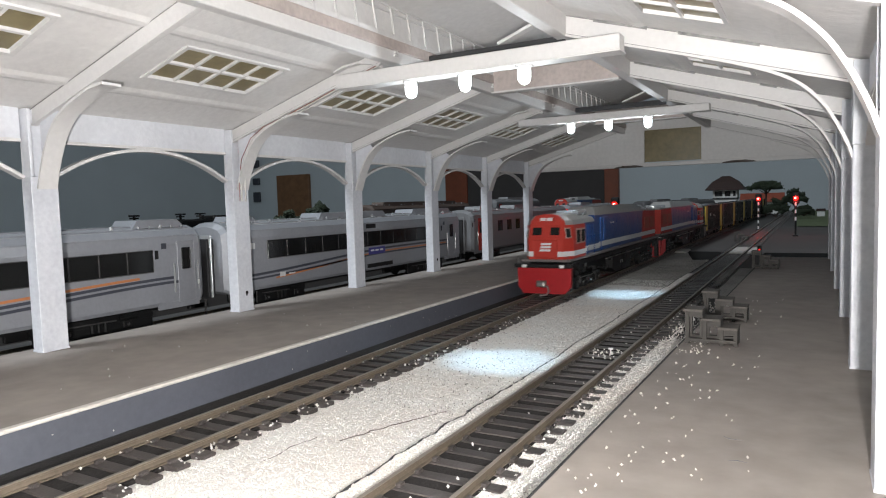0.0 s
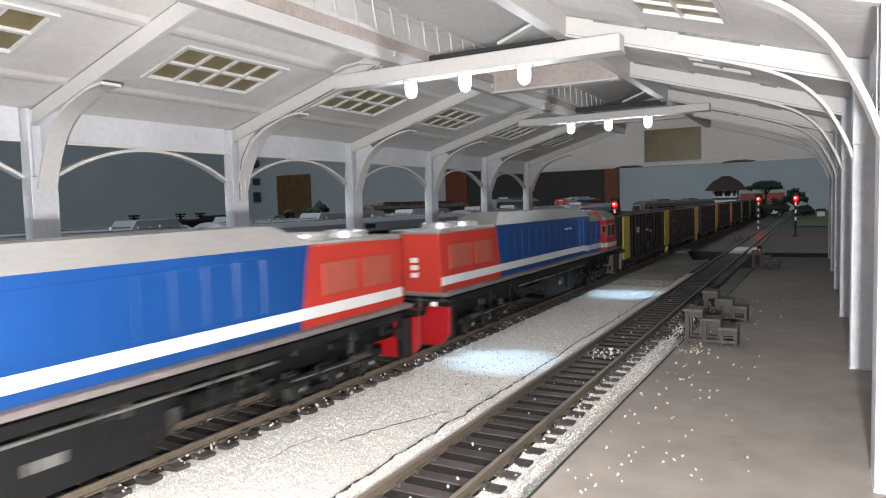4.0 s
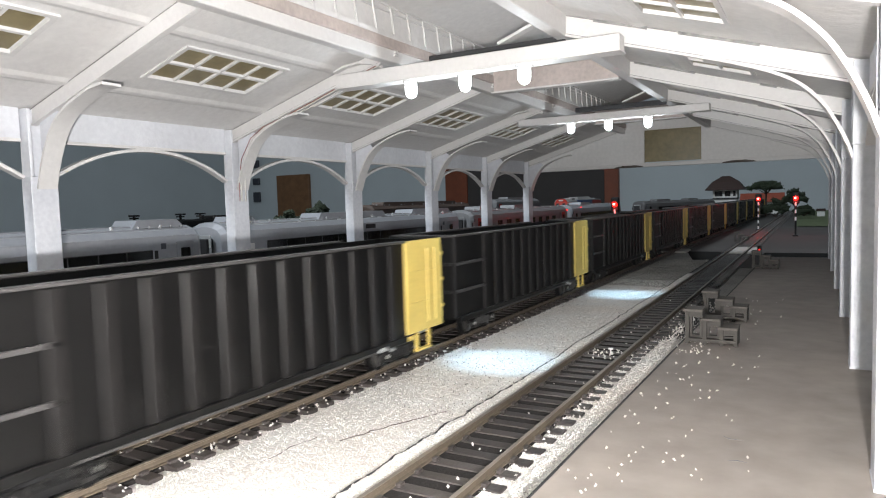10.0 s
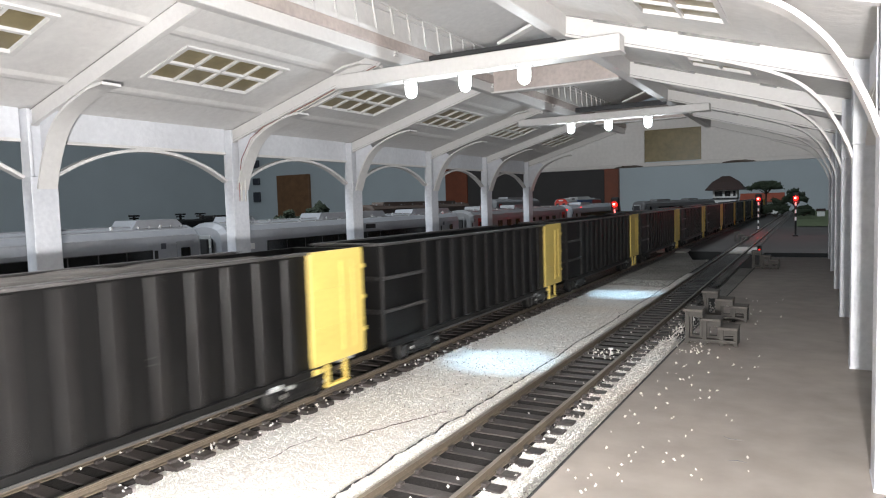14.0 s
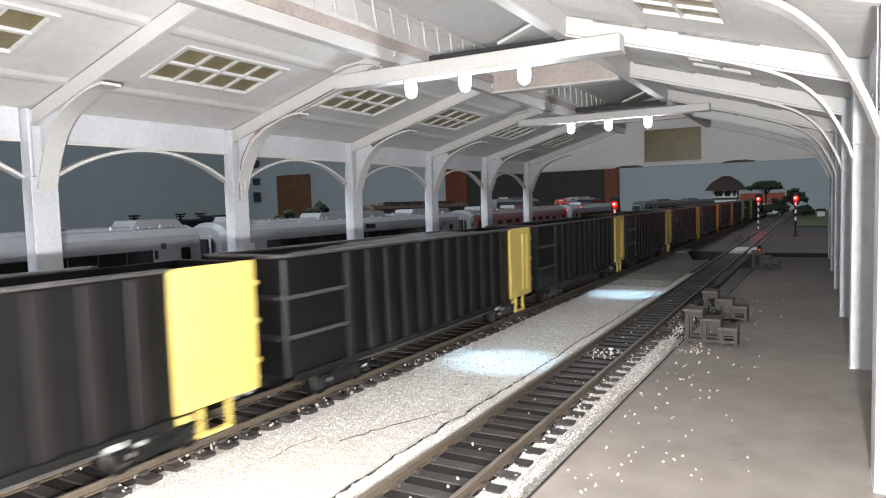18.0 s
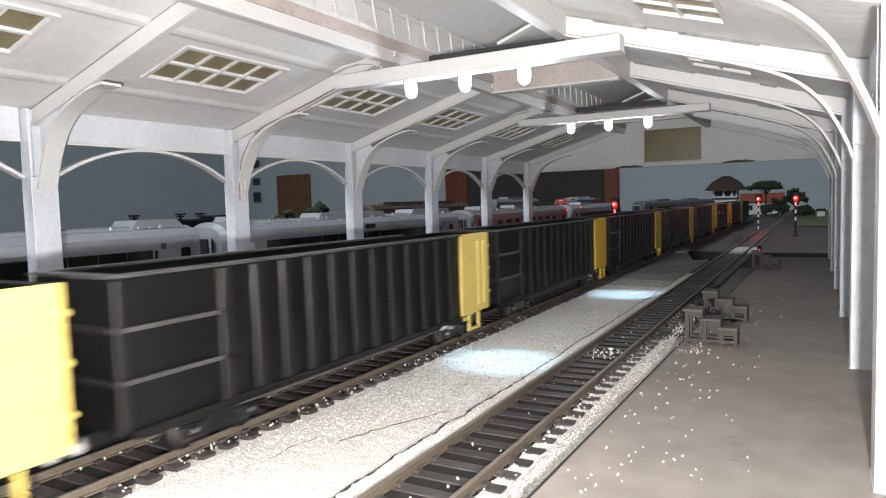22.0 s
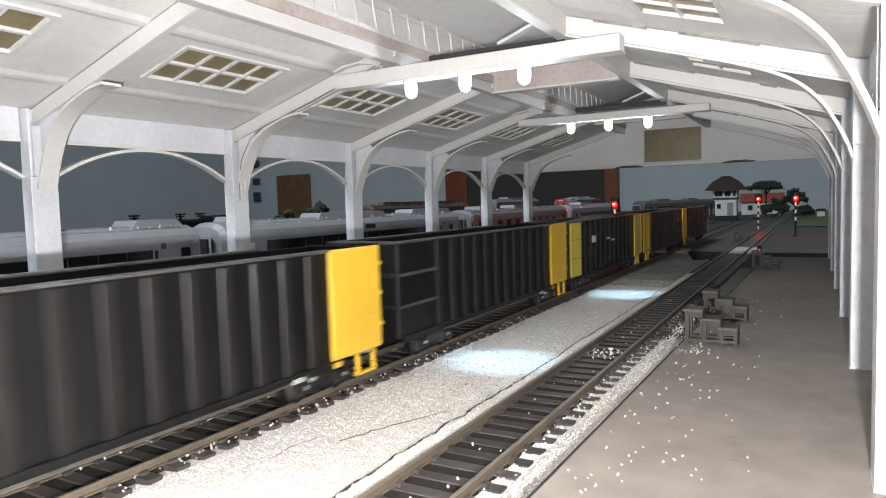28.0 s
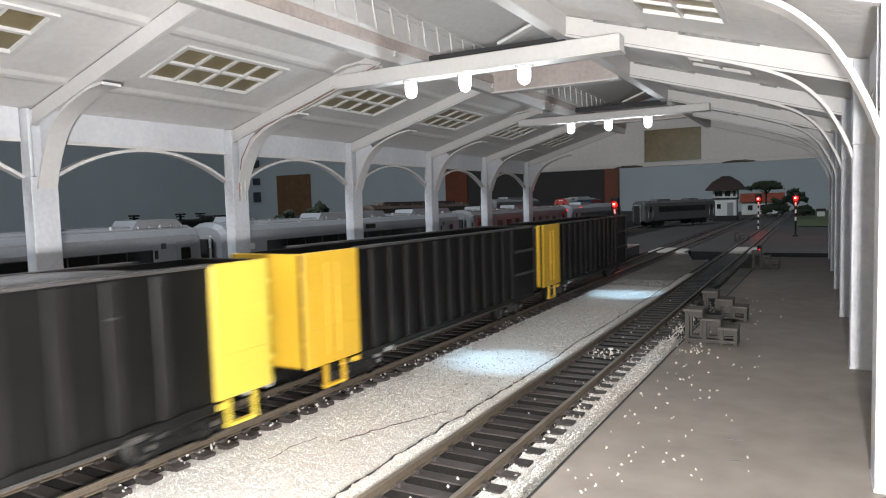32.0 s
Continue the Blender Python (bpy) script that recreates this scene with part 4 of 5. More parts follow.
    low = [(-16, 5.6), (-11.5, 4 - E), (11.5, 4 - E), (16, 5.6)] + back
    top = [(-15.6, 6.8), (-11.0, 7 - E), (11.0, 7 - E), (15.6, 6.8), (15.6, 30.8), (12.3, 36), (-12.3, 36), (-15.6, 30.8)]
    rings = [[cab.verts.new((x, y, z)) for x, y in r] for r, z in ((low, 26.8), (low, 39.0), (top, 48.6))]
    for a, b in zip(rings, rings[1:]):
        for i in range(8):
            cab.faces.new((a[i], a[(i + 1) % 8], b[(i + 1) % 8], b[i]))
    cab.faces.new(rings[0][::-1])
    cab.faces.new(rings[-1])
    cb = part("cab", cab, M_RED, o, "bright red cab")
    brow = ((-15.6, 48.5), (-14.3, 51.4), (-10.2, 54.6), (-4, 55.6), (4, 55.6), (10.2, 54.6), (14.3, 51.4), (15.6, 48.5))

    def cap(name, stations, m, note=""):
        bm = B()
        rr = [[bm.verts.new((x * wide / 15.6, y, z)) for x, z in brow] for y, wide in stations]
        for p, q in zip(rr, rr[1:]):
            for k in range(8):
                bm.faces.new((p[k], p[(k + 1) % 8], q[(k + 1) % 8], q[k]))
        bm.faces.new(rr[0][::-1])
        bm.faces.new(rr[-1])
        part(name, bm, m, cb, note)
    cap("brow", ((7.0 - E, 11.0), (8.4 - E, 12.2)), M_RED)
    cap("cab_roof", ((8.4 - E, 12.25), (6.8, 15.75), (30.9, 15.75), (34.0, 13.75)), M_LOCOROOF, "grey curved roof")
    cap("brow", ((34.0, 13.65), (36, 12.3)), M_RED)
    part("number_board", box(B(), -5.5, 5.5, 6.3 - E, 7.1 - E, 50.6, 54.0, 0.3), M_RED, cb)
    for x in (-2.2, 2.2):
        part("number_bar", box(B(), x - 1.9, x + 1.9, 6.1 - E, 6.4 - E, 51.3, 53.3), M_STRIPE, cb)
    rake = math.atan2(3.0, 10.5)
    for x in (-6.0, 6.0):
        m = Matrix.Translation((x, 5.65 - E, 44.6)) @ Matrix.Rotation(-rake, 4, "X")
        part("window_frame", box(B(), -3.9, 3.9, -0.35, 0.35, -3.3, 3.3, 0.2, m), M_RED, cb)
        part("windscreen", box(B(), -3.1, 3.1, -0.55, 0.3, -2.6, 2.6, 0.3, m), M_WINDOW, cb)
    for s in (-1, 1):
        m = Matrix.Translation((s * 13.6, 2.0, 43.4)) @ Matrix.Rotation(s * math.atan2(8.1, 4.5), 4, "Z") @ Matrix.Rotation(-0.16, 4, "X")
        part("corner_window", box(B(), -1.9, 1.9, -0.45, 0.3, -2.8, 2.8, 0.2, m), M_WINDOW, cb)
        part("corner_frame", box(B(), -2.5, 2.5, -0.25, 0.25, -3.4, 3.4, 0.2, m), M_FRAMEPINK, cb)
        part("side_frame", box(B(), *rng(s * 15.4, s * 16.1), 10.6, 30.2, 35.6, 45.8, 0.3), M_FRAMEPINK, cb)
        for a in (12.0, 21.8):
            part("side_window", box(B(), *rng(s * 15.5, s * 16.3), a, a + 7.0, 36.8, 44.8, 0.2), M_WINDOW, cb)
        part("stripe", box(B(), *rng(s * 15.6, s * 16.2), 5.6, 31.0, 28.6, 31.8), M_STRIPE, cb)
        mm = Matrix.Translation((s * 13.75, 1.55, 30.2)) @ Matrix.Rotation(s * math.atan2(8.1, 4.5), 4, "Z")
        part("stripe", box(B(), -4.6, 4.6, -0.25, 0.3, -1.6, 1.6, 0, mm), M_STRIPE, cb)
        mr = Matrix.Translation((s * 14.2, 33.4, 30.2)) @ Matrix.Rotation(s * math.atan2(5.2, -3.5), 4, "Z")
        part("stripe", box(B(), -3.2, 3.2, -0.25, 0.25, -1.6, 1.6, 0, mr), M_STRIPE, cb)
        mr = Matrix.Translation((s * 14.05, 33.3, 42.0)) @ Matrix.Rotation(s * math.atan2(5.2, -3.5), 4, "Z")
        part("corner_frame", box(B(), -2.1, 2.1, -0.3, 0.3, -3.2, 3.2, 0.2, mr), M_FRAMEPINK, cb)
        part("corner_window", box(B(), -1.5, 1.5, -0.5, 0.5, -2.5, 2.5, 0.2, mr), M_WINDOW, cb)
        part("stripe", box(B(), *rng(s * 8.2, s * 11.4), 3.3 - E, 4.1 - E, 28.6, 31.8), M_STRIPE, cb)
    part("nose_panel", box(B(), -8.2, 8.2, 3.3 - E, 5.0 - E, 27.4, 39.2, 0.5), M_RED, cb)
    for k in range(3):
        z = 33.2 + 2.0 * k - 1.2
        part("white_bar", prism(B(), [(-3.6 - (k == 0) * 0.6 + k * 0.3, z), (3.2 + k * 0.3, z), (3.7 + k * 0.3, z + 1.3), (-3.1 + k * 0.3, z + 1.3)], "y", 3.05 - E, 3.4 - E), M_STRIPE, cb, "plain white bar")
    # hood
    W = 12.6
    low = B()
    prism(low, [(36, 26.8), (63, 26.8), (63, 49.0), (36, 49.0)], "x", -W, W)
    hd = part("short_hood", low, M_BLUE, o, "blue hood section behind the cab")
    part("hood_roof", prism(B(), [(-W - 0.2, 48.6), (-W + 1.2, 51.6), (-6, 53.8), (6, 53.8), (W - 1.2, 51.6), (W + 0.2, 48.6)], "y", 36, 63), M_LOCOROOF, hd, "grey rounded roof")
    main = B()
    prism(main, [(63, 26.8), (rb - 3, 26.8), (rb + 2, 53.0), (63, 53.0)], "x", -W, W)
    hm = part("hood", main, M_BLUE, o, "long blue hood")
    rear = B()
    prism(rear, [(rb - 3, 26.8), (L - 4, 26.8), (L - 4, 51.5), (rb + 2, 52.9)], "x", -W, W)
    hr = part("hood_end", rear, M_RED, o, "red hood end")
    roofm = B()
    secs = ((63, 53.0, W + 0.2), (74, 58.6, 8.5), (rb - 10, 59.2, 8.5), (rb + 3, 53.4, W))
    rr = [[roofm.verts.new((x, u, z)) for x, z in ((-W - 0.2, 52.8), (-w, zt), (w, zt), (W + 0.2, 52.8))] for u, zt, w in secs]
    for a, b in zip(rr, rr[1:]):
        for i in range(4):
            roofm.faces.new((a[i], a[(i + 1) % 4], b[(i + 1) % 4], b[i]))
    roofm.faces.new(rr[0][::-1])
    roofm.faces.new(rr[-1])
    part("hood_roof", roofm, M_LOCOROOF, hm, "light grey ridged roof")
    part("hood_end_roof", box(B(), -W, W, rb + 3, L - 4, 51.4, 53.4, 0.5), M_LOCOROOF, hr)
    part("exhaust_hatch", box(B(), -8, 8, 40, 60, 53.4, 57.0, 0.8), M_SHINY, hd, "shiny silver roof hatch")
    part("exhaust_hatch", box(B(), -5, 5, 61, 76, 53.4, 57.6, 1.6), M_LOCOROOF, hd)
    for a in (rb + 14, rb + 36):
        part("fan", lathe(B(), [(8.5, 53.2), (8.5, 55.4), (7.6, 56.0), (7.0, 55.6)], 22, Matrix.Translation((0, a, 0))), M_SHINY, hr, "silver round roof fan", smooth=True)
    for s in (-1, 1):
        part("stripe", box(B(), *rng(s * W, s * (W + 0.3)), 35.5, 74, 28.8, 32.4), M_STRIPE, hd)
        part("stripe", box(B(), *rng(s * W, s * (W + 0.3)), 74, rb - 2, 29.6, 33.2), M_STRIPE, hm)
        part("stripe", box(B(), *rng(s * W, s * (W + 0.3)), rb - 2, L - 5, 29.6, 33.2), M_STRIPE, hr)
        for a in (76, 84):
            part("door_post", box(B(), *rng(s * W, s * (W + 1.0)), a, a + 3.2, 33.4, 50.5, 0.2), M_MIDBLUE, hm)
        for k in range(11):
            a = 92 + k * (rb - 100) / 11
            part("hood_door", box(B(), *rng(s * W, s * (W + 0.25)), a, a + (rb - 100) / 11 - 1.0, 34.5, 50.0, 0.1), M_BLUE, hm)
        for k in range(4):
            part("louvre", box(B(), *rng(s * W, s * (W + 0.6)), 39 + k * 6, 43.5 + k * 6, 34, 47, 0.15), M_MIDBLUE if k == 1 else M_BLUE, hd)
        for a, b in ((rb + 8, rb + 26), (rb + 30, L - 12)):
            part("radiator_grille", box(B(), *rng(s * W, s * (W + 0.5)), a, b, 36, 46.5, 0.2), M_DULLRED, hr)
        for a in (104, 111):
            part("white_mark", box(B(), *rng(s * (W + 0.25), s * (W + 0.45)), a, a + 4, 45.5, 46.7), M_STRIPE, hm)
        part("handrail", rod(B(), (s * 15.4, 37, 40.2), (s * 15.4, 70, 40.2), 0.24, seg=6), M_BLUE, o)
        for a in (37, 53, 70):
            part("stanchion", rod(B(), (s * 15.4, a, 26.6), (s * 15.4, a, 40.2), 0.22, seg=6), M_BLUE, o)
        part("door_rail", rod(B(), (s * 13.6, 76, 51), (s * 13.6, 92, 51), 0.35, seg=6), M_LIGHTBLUE, hm)
    for k in range(3):
        part("white_bar", box(B(), -1.8, 1.8, L - 4.1, L - 3.7, 33 + 3.2 * k, 35 + 3.2 * k), M_STRIPE, hr)
    return o


# ---- coaches ----
def coach(label, L, paint, style, windows, door=None, units=((60, 95), (200, 235)), z0=0.0):
    c = thing("passenger_coach", label, "coach", group="standing coaches")
    prof = [(-15, 15.2), (15, 15.2), (16, 17), (16, 47), (15.2, 51.5), (12.5, 54.6), (7, 56.6), (0, 57.2), (-7, 56.6), (-12.5, 54.6), (-15.2, 51.5), (-16, 47), (-16, 17)]
    bm = B()
    prism(bm, prof, "y", 3, L - 3)
    body = part("body", bm, paint, c)
    for a, b in ((0, 3), (L - 3, L)):
        bm = B()
        e = 0.86 if a == 0 else 1.0
        g = 1.0 if a == 0 else 0.86
        va = [bm.verts.new((x * e, a, 33 + (z - 33) * (e + 0.04 if e < 1 else 1))) for x, z in prof]
        vb = [bm.verts.new((x * g, b, 33 + (z - 33) * (g + 0.04 if g < 1 else 1))) for x, z in prof]
        bm.faces.new(va)
        bm.faces.new(vb[::-1])
        for i in range(len(prof)):
            bm.faces.new((va[i], vb[i], vb[(i + 1) % len(prof)], va[(i + 1) % len(prof)]))
        part("coach_end", bm, paint, c)
    for a, b in ((-5, 0.2), (L - 0.2, L + 5)):
        part("bellows", box(B(), -7, 7, a, b, 14, 48, 0.4), M_BELLOWS, c, "black folded gangway")
        part("gangway_plate", box(B(), -8.4, 8.4, *((a + 1.6, a + 2.6) if a < 0 else (b - 2.6, b - 1.6)), 14, 50, 0.2), M_SHINY if style != "plain" else M_COACHGREY, c)
    for a, b in units:
        u = B()
        prism(u, [(a, 56.0), (b, 56.0), (b - 5, 60.2), (a + 3, 60.2)], "x", -9, 9)
        part("roof_unit", u, paint, c, "pale roof air unit")
        for k in range(5):
            yk = a + 3 + (b - a - 6) * k / 4
            part("bolt", lathe(B(), [(0.7, 0), (0.6, 0.8), (0.2, 1.2)], 7, Matrix.Translation((9.6, yk, 56.0))), M_SHINY, c)
    for k in range(int(L / 28)):
        for s in (-1, 1):
            part("roof_knob", lathe(B(), [(0.9, 0), (0.8, 1.1), (0.3, 1.7)], 8, Matrix.Translation((s * 9.5, 16 + 28 * k, 55.8))), M_SHINY, c)
    for s in (-1, 1):
        for rx, rz in ((6.5, 56.75), (11.0, 55.2)):
            part("roof_rib", box(B(), *rng(s * rx - 0.35, s * rx + 0.35), 6, L - 6, rz - 0.4, rz + 0.5), M_SHINY if style == "wave" else paint, c)
        part("gutter", box(B(), *rng(s * 14.7, s * 15.7), 4, L - 4, 51.0, 51.7), paint, c)
        for (a, b, split) in windows:
            band = part("window_band", box(B(), *rng(s * 15.9, s * 16.15), a, b, 33.4, 45.0, 0.3 if b - a > 3 else 0), M_EDGEGREY, c, "dark window band")
            n = max(1, round((b - a) / split))
            for k in range(n):
                w = (b - a) / n
                part("pane", box(B(), *rng(s * 16.1, s * 16.3), a + k * w + 0.35, a + (k + 1) * w - 0.35, 33.9, 44.6, 0.2), M_WINDOW, band)
        if style in ("swoosh", "wave"):
            runs = ((27.5, 31.2, M_ORANGE, 1.2, 0.06, 0.86), (25.2, 29.6, M_STRIPEGREY, 1.4, 0.05, 0.93), (22.8, 27.2, M_STRIPEGREY, 1.4, 0.05, 0.94))
            if style == "wave":
                runs = ((19.8, 29.0, M_ORANGE, 1.1, 0.14, 0.9), (24.2, 31.2, M_STRIPEGREY, 1.5, 0.04, 0.94), (21.8, 27.6, M_STRIPEGREY, 1.2, 0.04, 0.94))
            for za, zb, m, th, lo, hi in runs:
                path = []
                for k in range(41):
                    t = lo + (hi - lo) * k / 40
                    e = min(1, max(0, (t - 0.5) / 0.42)) if style != "wave" else min(1, max(0, t / 0.62))
                    path.append((L * t, za + (zb - za) * e * e * (3 - 2 * e)))
                part("stripe", strip(B(), path, th, "x", *rng(s * 15.95, s * 16.12)), m, c)
        for d in (door or ()):
            dm = M_RED if style == "plain" else paint
            dr = part("door", box(B(), *rng(s * 15.8, s * 16.2), d - 5.5, d + 5.5, 16.0, 48.5, 0.3), dm, c, "red door" if style == "plain" else "")
            part("door_window", box(B(), *rng(s * 16.1, s * 16.35), d - 2.9, d + 2.9, 33.5, 45.0, 0.5), M_WINDOW, dr)
            for e in (-8.0, 7.2):
                part("grab_rail", rod(B(), (s * 16.6, d + e, 22), (s * 16.6, d + e, 37), 0.55, seg=8), M_SHINY, c, "white grab rail")
            part("notice", box(B(), *rng(s * 16.0, s * 16.2), d - 15, d - 12, 45, 48), M_STRIPEGREY, c)
            part("notice", box(B(), *rng(s * 16.0, s * 16.2), d - 19, d - 17, 40, 44.5), M_BLACK, c)
    if style == "wave":
        part("destination_board", box(B(), 16.0, 16.3, 140, 162, 27.2, 32.4, 0.1), M_BLUEBOARD, c, "small blue destination board")
        for k in range(3):
            part("white_bar", box(B(), 16.3, 16.45, 142.5 + 6 * k, 147 + 6 * k, 29.6, 30.8), M_STRIPE, c)
        part("white_mark", box(B(), 16.0, 16.2, 44, 49, 21.2, 24.0), M_STRIPE, c)
        part("white_mark", box(B(), 16.0, 16.2, 52, 58, 22, 22.9), M_STRIPE, c)
        part("white_mark", box(B(), 16.0, 16.2, 20, 23.5, 40.5, 44), M_STRIPE, c)
        part("side_vent", box(B(), 16.0, 16.3, 138, 172, 17.2, 20.2), M_BLACK, c)
        part("side_vent", box(B(), 16.0, 16.3, 138, 150, 47.3, 50.5), M_BLACK, c)
    part("underframe", box(B(), -7, 7, 20, L - 20, 12.6, 15.4), M_BLACK, c)
    for a, b in ((4, 22), (L - 30, L - 4)):
        for s in (-1, 1):
            part("end_skirt", box(B(), *rng(s * 14.4, s * 15.9), a, b, 13.3, 17.2, 0.3), paint, c)
    bogie(c, 48, (-13, 13), 22, True)
    bogie(c, L - 62, (-15, 15), 30, True)
    for y in (-6, L + 6):
        part("coupler", box(B(), -1.5, 1.5, y - 5, y + 5, 8.5, 11, 0.4), M_BLACK, c)
    return c


def put(ob, x, y, z=0.0, rz=0.0):
    ob.location = (x * MM, y * MM, z * MM)
    if rz:
        ob.rotation_euler = (0, 0, radians(rz))
    return ob


c1 = put(coach("silver coach with orange and grey swoosh stripes beside the platform", 290, M_SILVER, "swoosh", ((50, 258, 15.0),), (278,), ((70, 100), (252, 284))), TRACK_C, -37)
c2 = put(coach("silver coach with grey and orange wave stripes and blue board", 290, M_SILVER, "wave", ((34, 244, 17.5),), (271,), ((14, 34), (92, 176), (214, 284))), TRACK_C, 268)
c3 = put(coach("dull grey coach with red doors and single windows", 290, M_COACHGREY, "plain", tuple((60 + 24 * k, 72 + 24 * k, 12) for k in range(8)), (18, 272), ((30, 60), (120, 170))), TRACK_C, 584)
c4 = put(coach("silver coach with a dark window band and painted red glints", 270, M_SILVER, "bare", ((40, 230, 19.0),), (20, 252), ((60, 110),)), TRACK_C, 892)
# glowing bars added to imitate the red signal's reflection on the coach
for y, z in ((41, 53.0), (-21, 51.0)):
    part("red_glint", box(B(), 15.6, 16.7, y - 1.6, y + 1.6, z - 0.9, z + 0.9, 0.3), M_REDLAMP, c4, "small glowing bar for a red reflection")
c5 = put(coach("dark grey far coach, turned and sized to fit the camera's view", 256, M_COACHDARK, "bare", ((46, 214, 20.0),), (20, 238), ((50, 100), (160, 200))), -317.6, 1385.4, 0, -24.8)

links = B()
for k in range(5):
    z = 13.2 - 1.7 * k
    if k % 2:
        box(links, 9.6, 10.0, 294.2, 295.6, z - 1.1, z + 1.1, 0.1)
    else:
        box(links, 9.1, 10.5, 294.7, 295.1, z - 1.1, z + 1.1, 0.1)
part("coupling_chain", links, M_EDGEGREY, c1, "short hanging coupling chain")

# ---- rear yard on its raised bed ----
yard = thing("raised_bed", "low dark raised bed of the rear yard tracks", "embankment", kind="structure")
part("bed", prism(B(), [(-720, 0), (-352, 0), (-366, 12), (-720, 12)], "y", 120, 2700), M_BED, yard)
put(coach("dark brown coach on the rear yard track", 260, M_COACHBROWN, "plain", tuple((40 + 30 * k, 58 + 30 * k, 18) for k in range(6)), (16,), ((30, 225),)), -480, 655, 8)
put(coach("pale grey coach on the rear yard track", 200, M_COACHGREY, "plain", tuple((40 + 30 * k, 58 + 30 * k, 18) for k in range(4)), (16,), ((60, 150),)), -480, 1010, 12)
rl = put(loco(230, 160, "red and blue locomotive parked in the rear yard"), -420, 1205, 11)


def lowloader():
    w = thing("black_wagon", "black machine wagon with stacked insulators in the rear yard", "wagon", -410, 285, 12)
    part("deck", box(B(), -14, 14, 0, 92, 8, 40, 0.8), M_BLACK, w)
    part("hood", box(B(), -9, 9, 34, 74, 40, 46, 1.2), M_BLACK, w)
    for y in (6, 44, 62):
        bm = B()
        rod(bm, (4, y, 40), (4, y, 50), 0.9)
        for k in range(3):
            rod(bm, (4, y, 43 + 2.4 * k), (4, y, 44 + 2.4 * k), 3.0, seg=10)
        box(bm, -1, 9, y - 0.8, y + 0.8, 49.4, 50.6)
        part("insulator", bm, M_BLACK, w)
    part("frame", box(B(), -7, 7, 72, 90, 46, 48.4, 0.5), M_BLACK, w)
    bogie(w, 18, (-8, 8), 12)
    bogie(w, 74, (-8, 8), 12)


lowloader()


def post_with_arms(x, y, z):
    p = thing("yard_lamp", "small black yard lamp post", "lamp post", x, y, z)
    bm = B()
    rod(bm, (0, 0, 0), (0, 0, 52), 0.8)
    part("post", bm, M_BLACK, p)
    part("lamp_head", box(B(), -2.5, 2.5, -2.5, 2.5, 43, 51, 0.6), M_BLACK, p)


post_with_arms(-380, 218, 12)


# ---- boarding steps ----
def boarding_steps(label):
    b = thing("boarding_steps", label, "steps", group="boarding steps")
    tops = (13.2, 9.9, 6.9)
    xs = (0.0, 6.2, 12.0)
    for i, (x, h) in enumerate(zip(xs, tops)):
        w = 6.4
        part("tread", box(B(), x - 0.5, x + w, -0.4, 9.4, h - 1.0, h, 0.15), M_TREAD, b, "paler tread")
        for yy in (0.0, 7.6):
            part("post", box(B(), x, x + 1.5, yy, yy + 1.4, 0, h - 1.0, 0.1), M_STEPS, b)
            if i == 2:
                part("post", box(B(), x + w - 1.6, x + w - 0.2, yy, yy + 1.4, 0, h - 1.0, 0.1), M_STEPS, b)
            part("riser_board", box(B(), x + 1.5, x + w - 0.3, yy + 0.2, yy + 1.2, h - 3.0, h - 1.0), M_STEPS, b)
        part("back_board", box(B(), x + w - 1.4, x + w - 0.2, 1.4, 7.6, 0.8, h - 1.0), M_STEPS, b)
    for yy in (0.0, 7.6):
        part("skid", box(B(), 0, 18.2, yy - 0.2, yy + 1.6, 0.9, 2.2, 0.1), M_STEPS, b)
    return b


st = put(boarding_steps("dark wooden three-step boarding stairs on the platform"), -42.5, 260, Z_PR)
for x, y in ((-43.5, 312), (-41, 545)):
    copy_thing(st, pose(x * MM, y * MM, Z_PR * MM))
copy_thing(st, pose(-98 * MM, 1.0, 0))


# ---- signals ----
def signal(x, y, top, label, white_from):
    s = thing("colour_light_signal", label, "signal", x, y, 0, group="signals")
    part("base", box(B(), -4, 4, -4, 4, 0, 2.5, 0.4), M_BLACK, s)
    n = 9
    h = (top - 8) / n
    for k in range(n):
        part("pole_band", rod(B(), (0, 0, 2 + k * h), (0, 0, 2 + (k + 1) * h), 1.35, seg=10), M_STRIPE if (k % 2 == 0 and k >= white_from) else M_BLACK, s)
    part("head", box(B(), -5, 5, 0, 6, top - 9, top + 9, 1.5), M_BLACK, s)
    part("lens", lathe(B(), [(3.3, 0), (3.3, 1.0), (2.0, 1.8)], 16, Matrix.Translation((0, 0, top)) @ Matrix.Rotation(radians(90), 4, "X")), M_REDLAMP, s, "glowing red lens")
    part("core", lathe(B(), [(1.4, 1.75), (1.1, 2.2), (0.4, 2.5)], 12, Matrix.Translation((-0.6, 0, top + 0.3)) @ Matrix.Rotation(radians(90), 4, "X")), M_REDCORE, s, "bright pink lamp core")
    part("hood", strip(B(), arc(0, top, 4.6, 4.6, 20, 160, 8), 0.6, "y", -5, 0.5), M_BLACK, s)
    lamp("signal_glow", "POINT", (x, y - 8, top), 0.016, (1.0, 0.03, 0.02), 3)
    return s


signal(-25, 1120, 57, "lit red signal on a black and white pole", 4)
signal(-88, 1307, 56, "lit red signal on a black and white banded pole", 0)
signal(-215, 815, 57, "lit red signal beside the standing coaches", 2)
# added post whose glowing patch stands for an unexplained red spot
dw = thing("dwarf_signal", "low added post with a glowing red patch by the track", "signal", -50, 760, 1.9)
part("post", box(B(), -2, 2, -1.5, 1.5, 0, 9, 0.4), M_BLACK, dw)
part("lens", box(B(), -0.9, 0.9, -2.0, -1.4, 4.0, 5.5, 0.2), M_REDLAMP, dw, "glowing red lens")

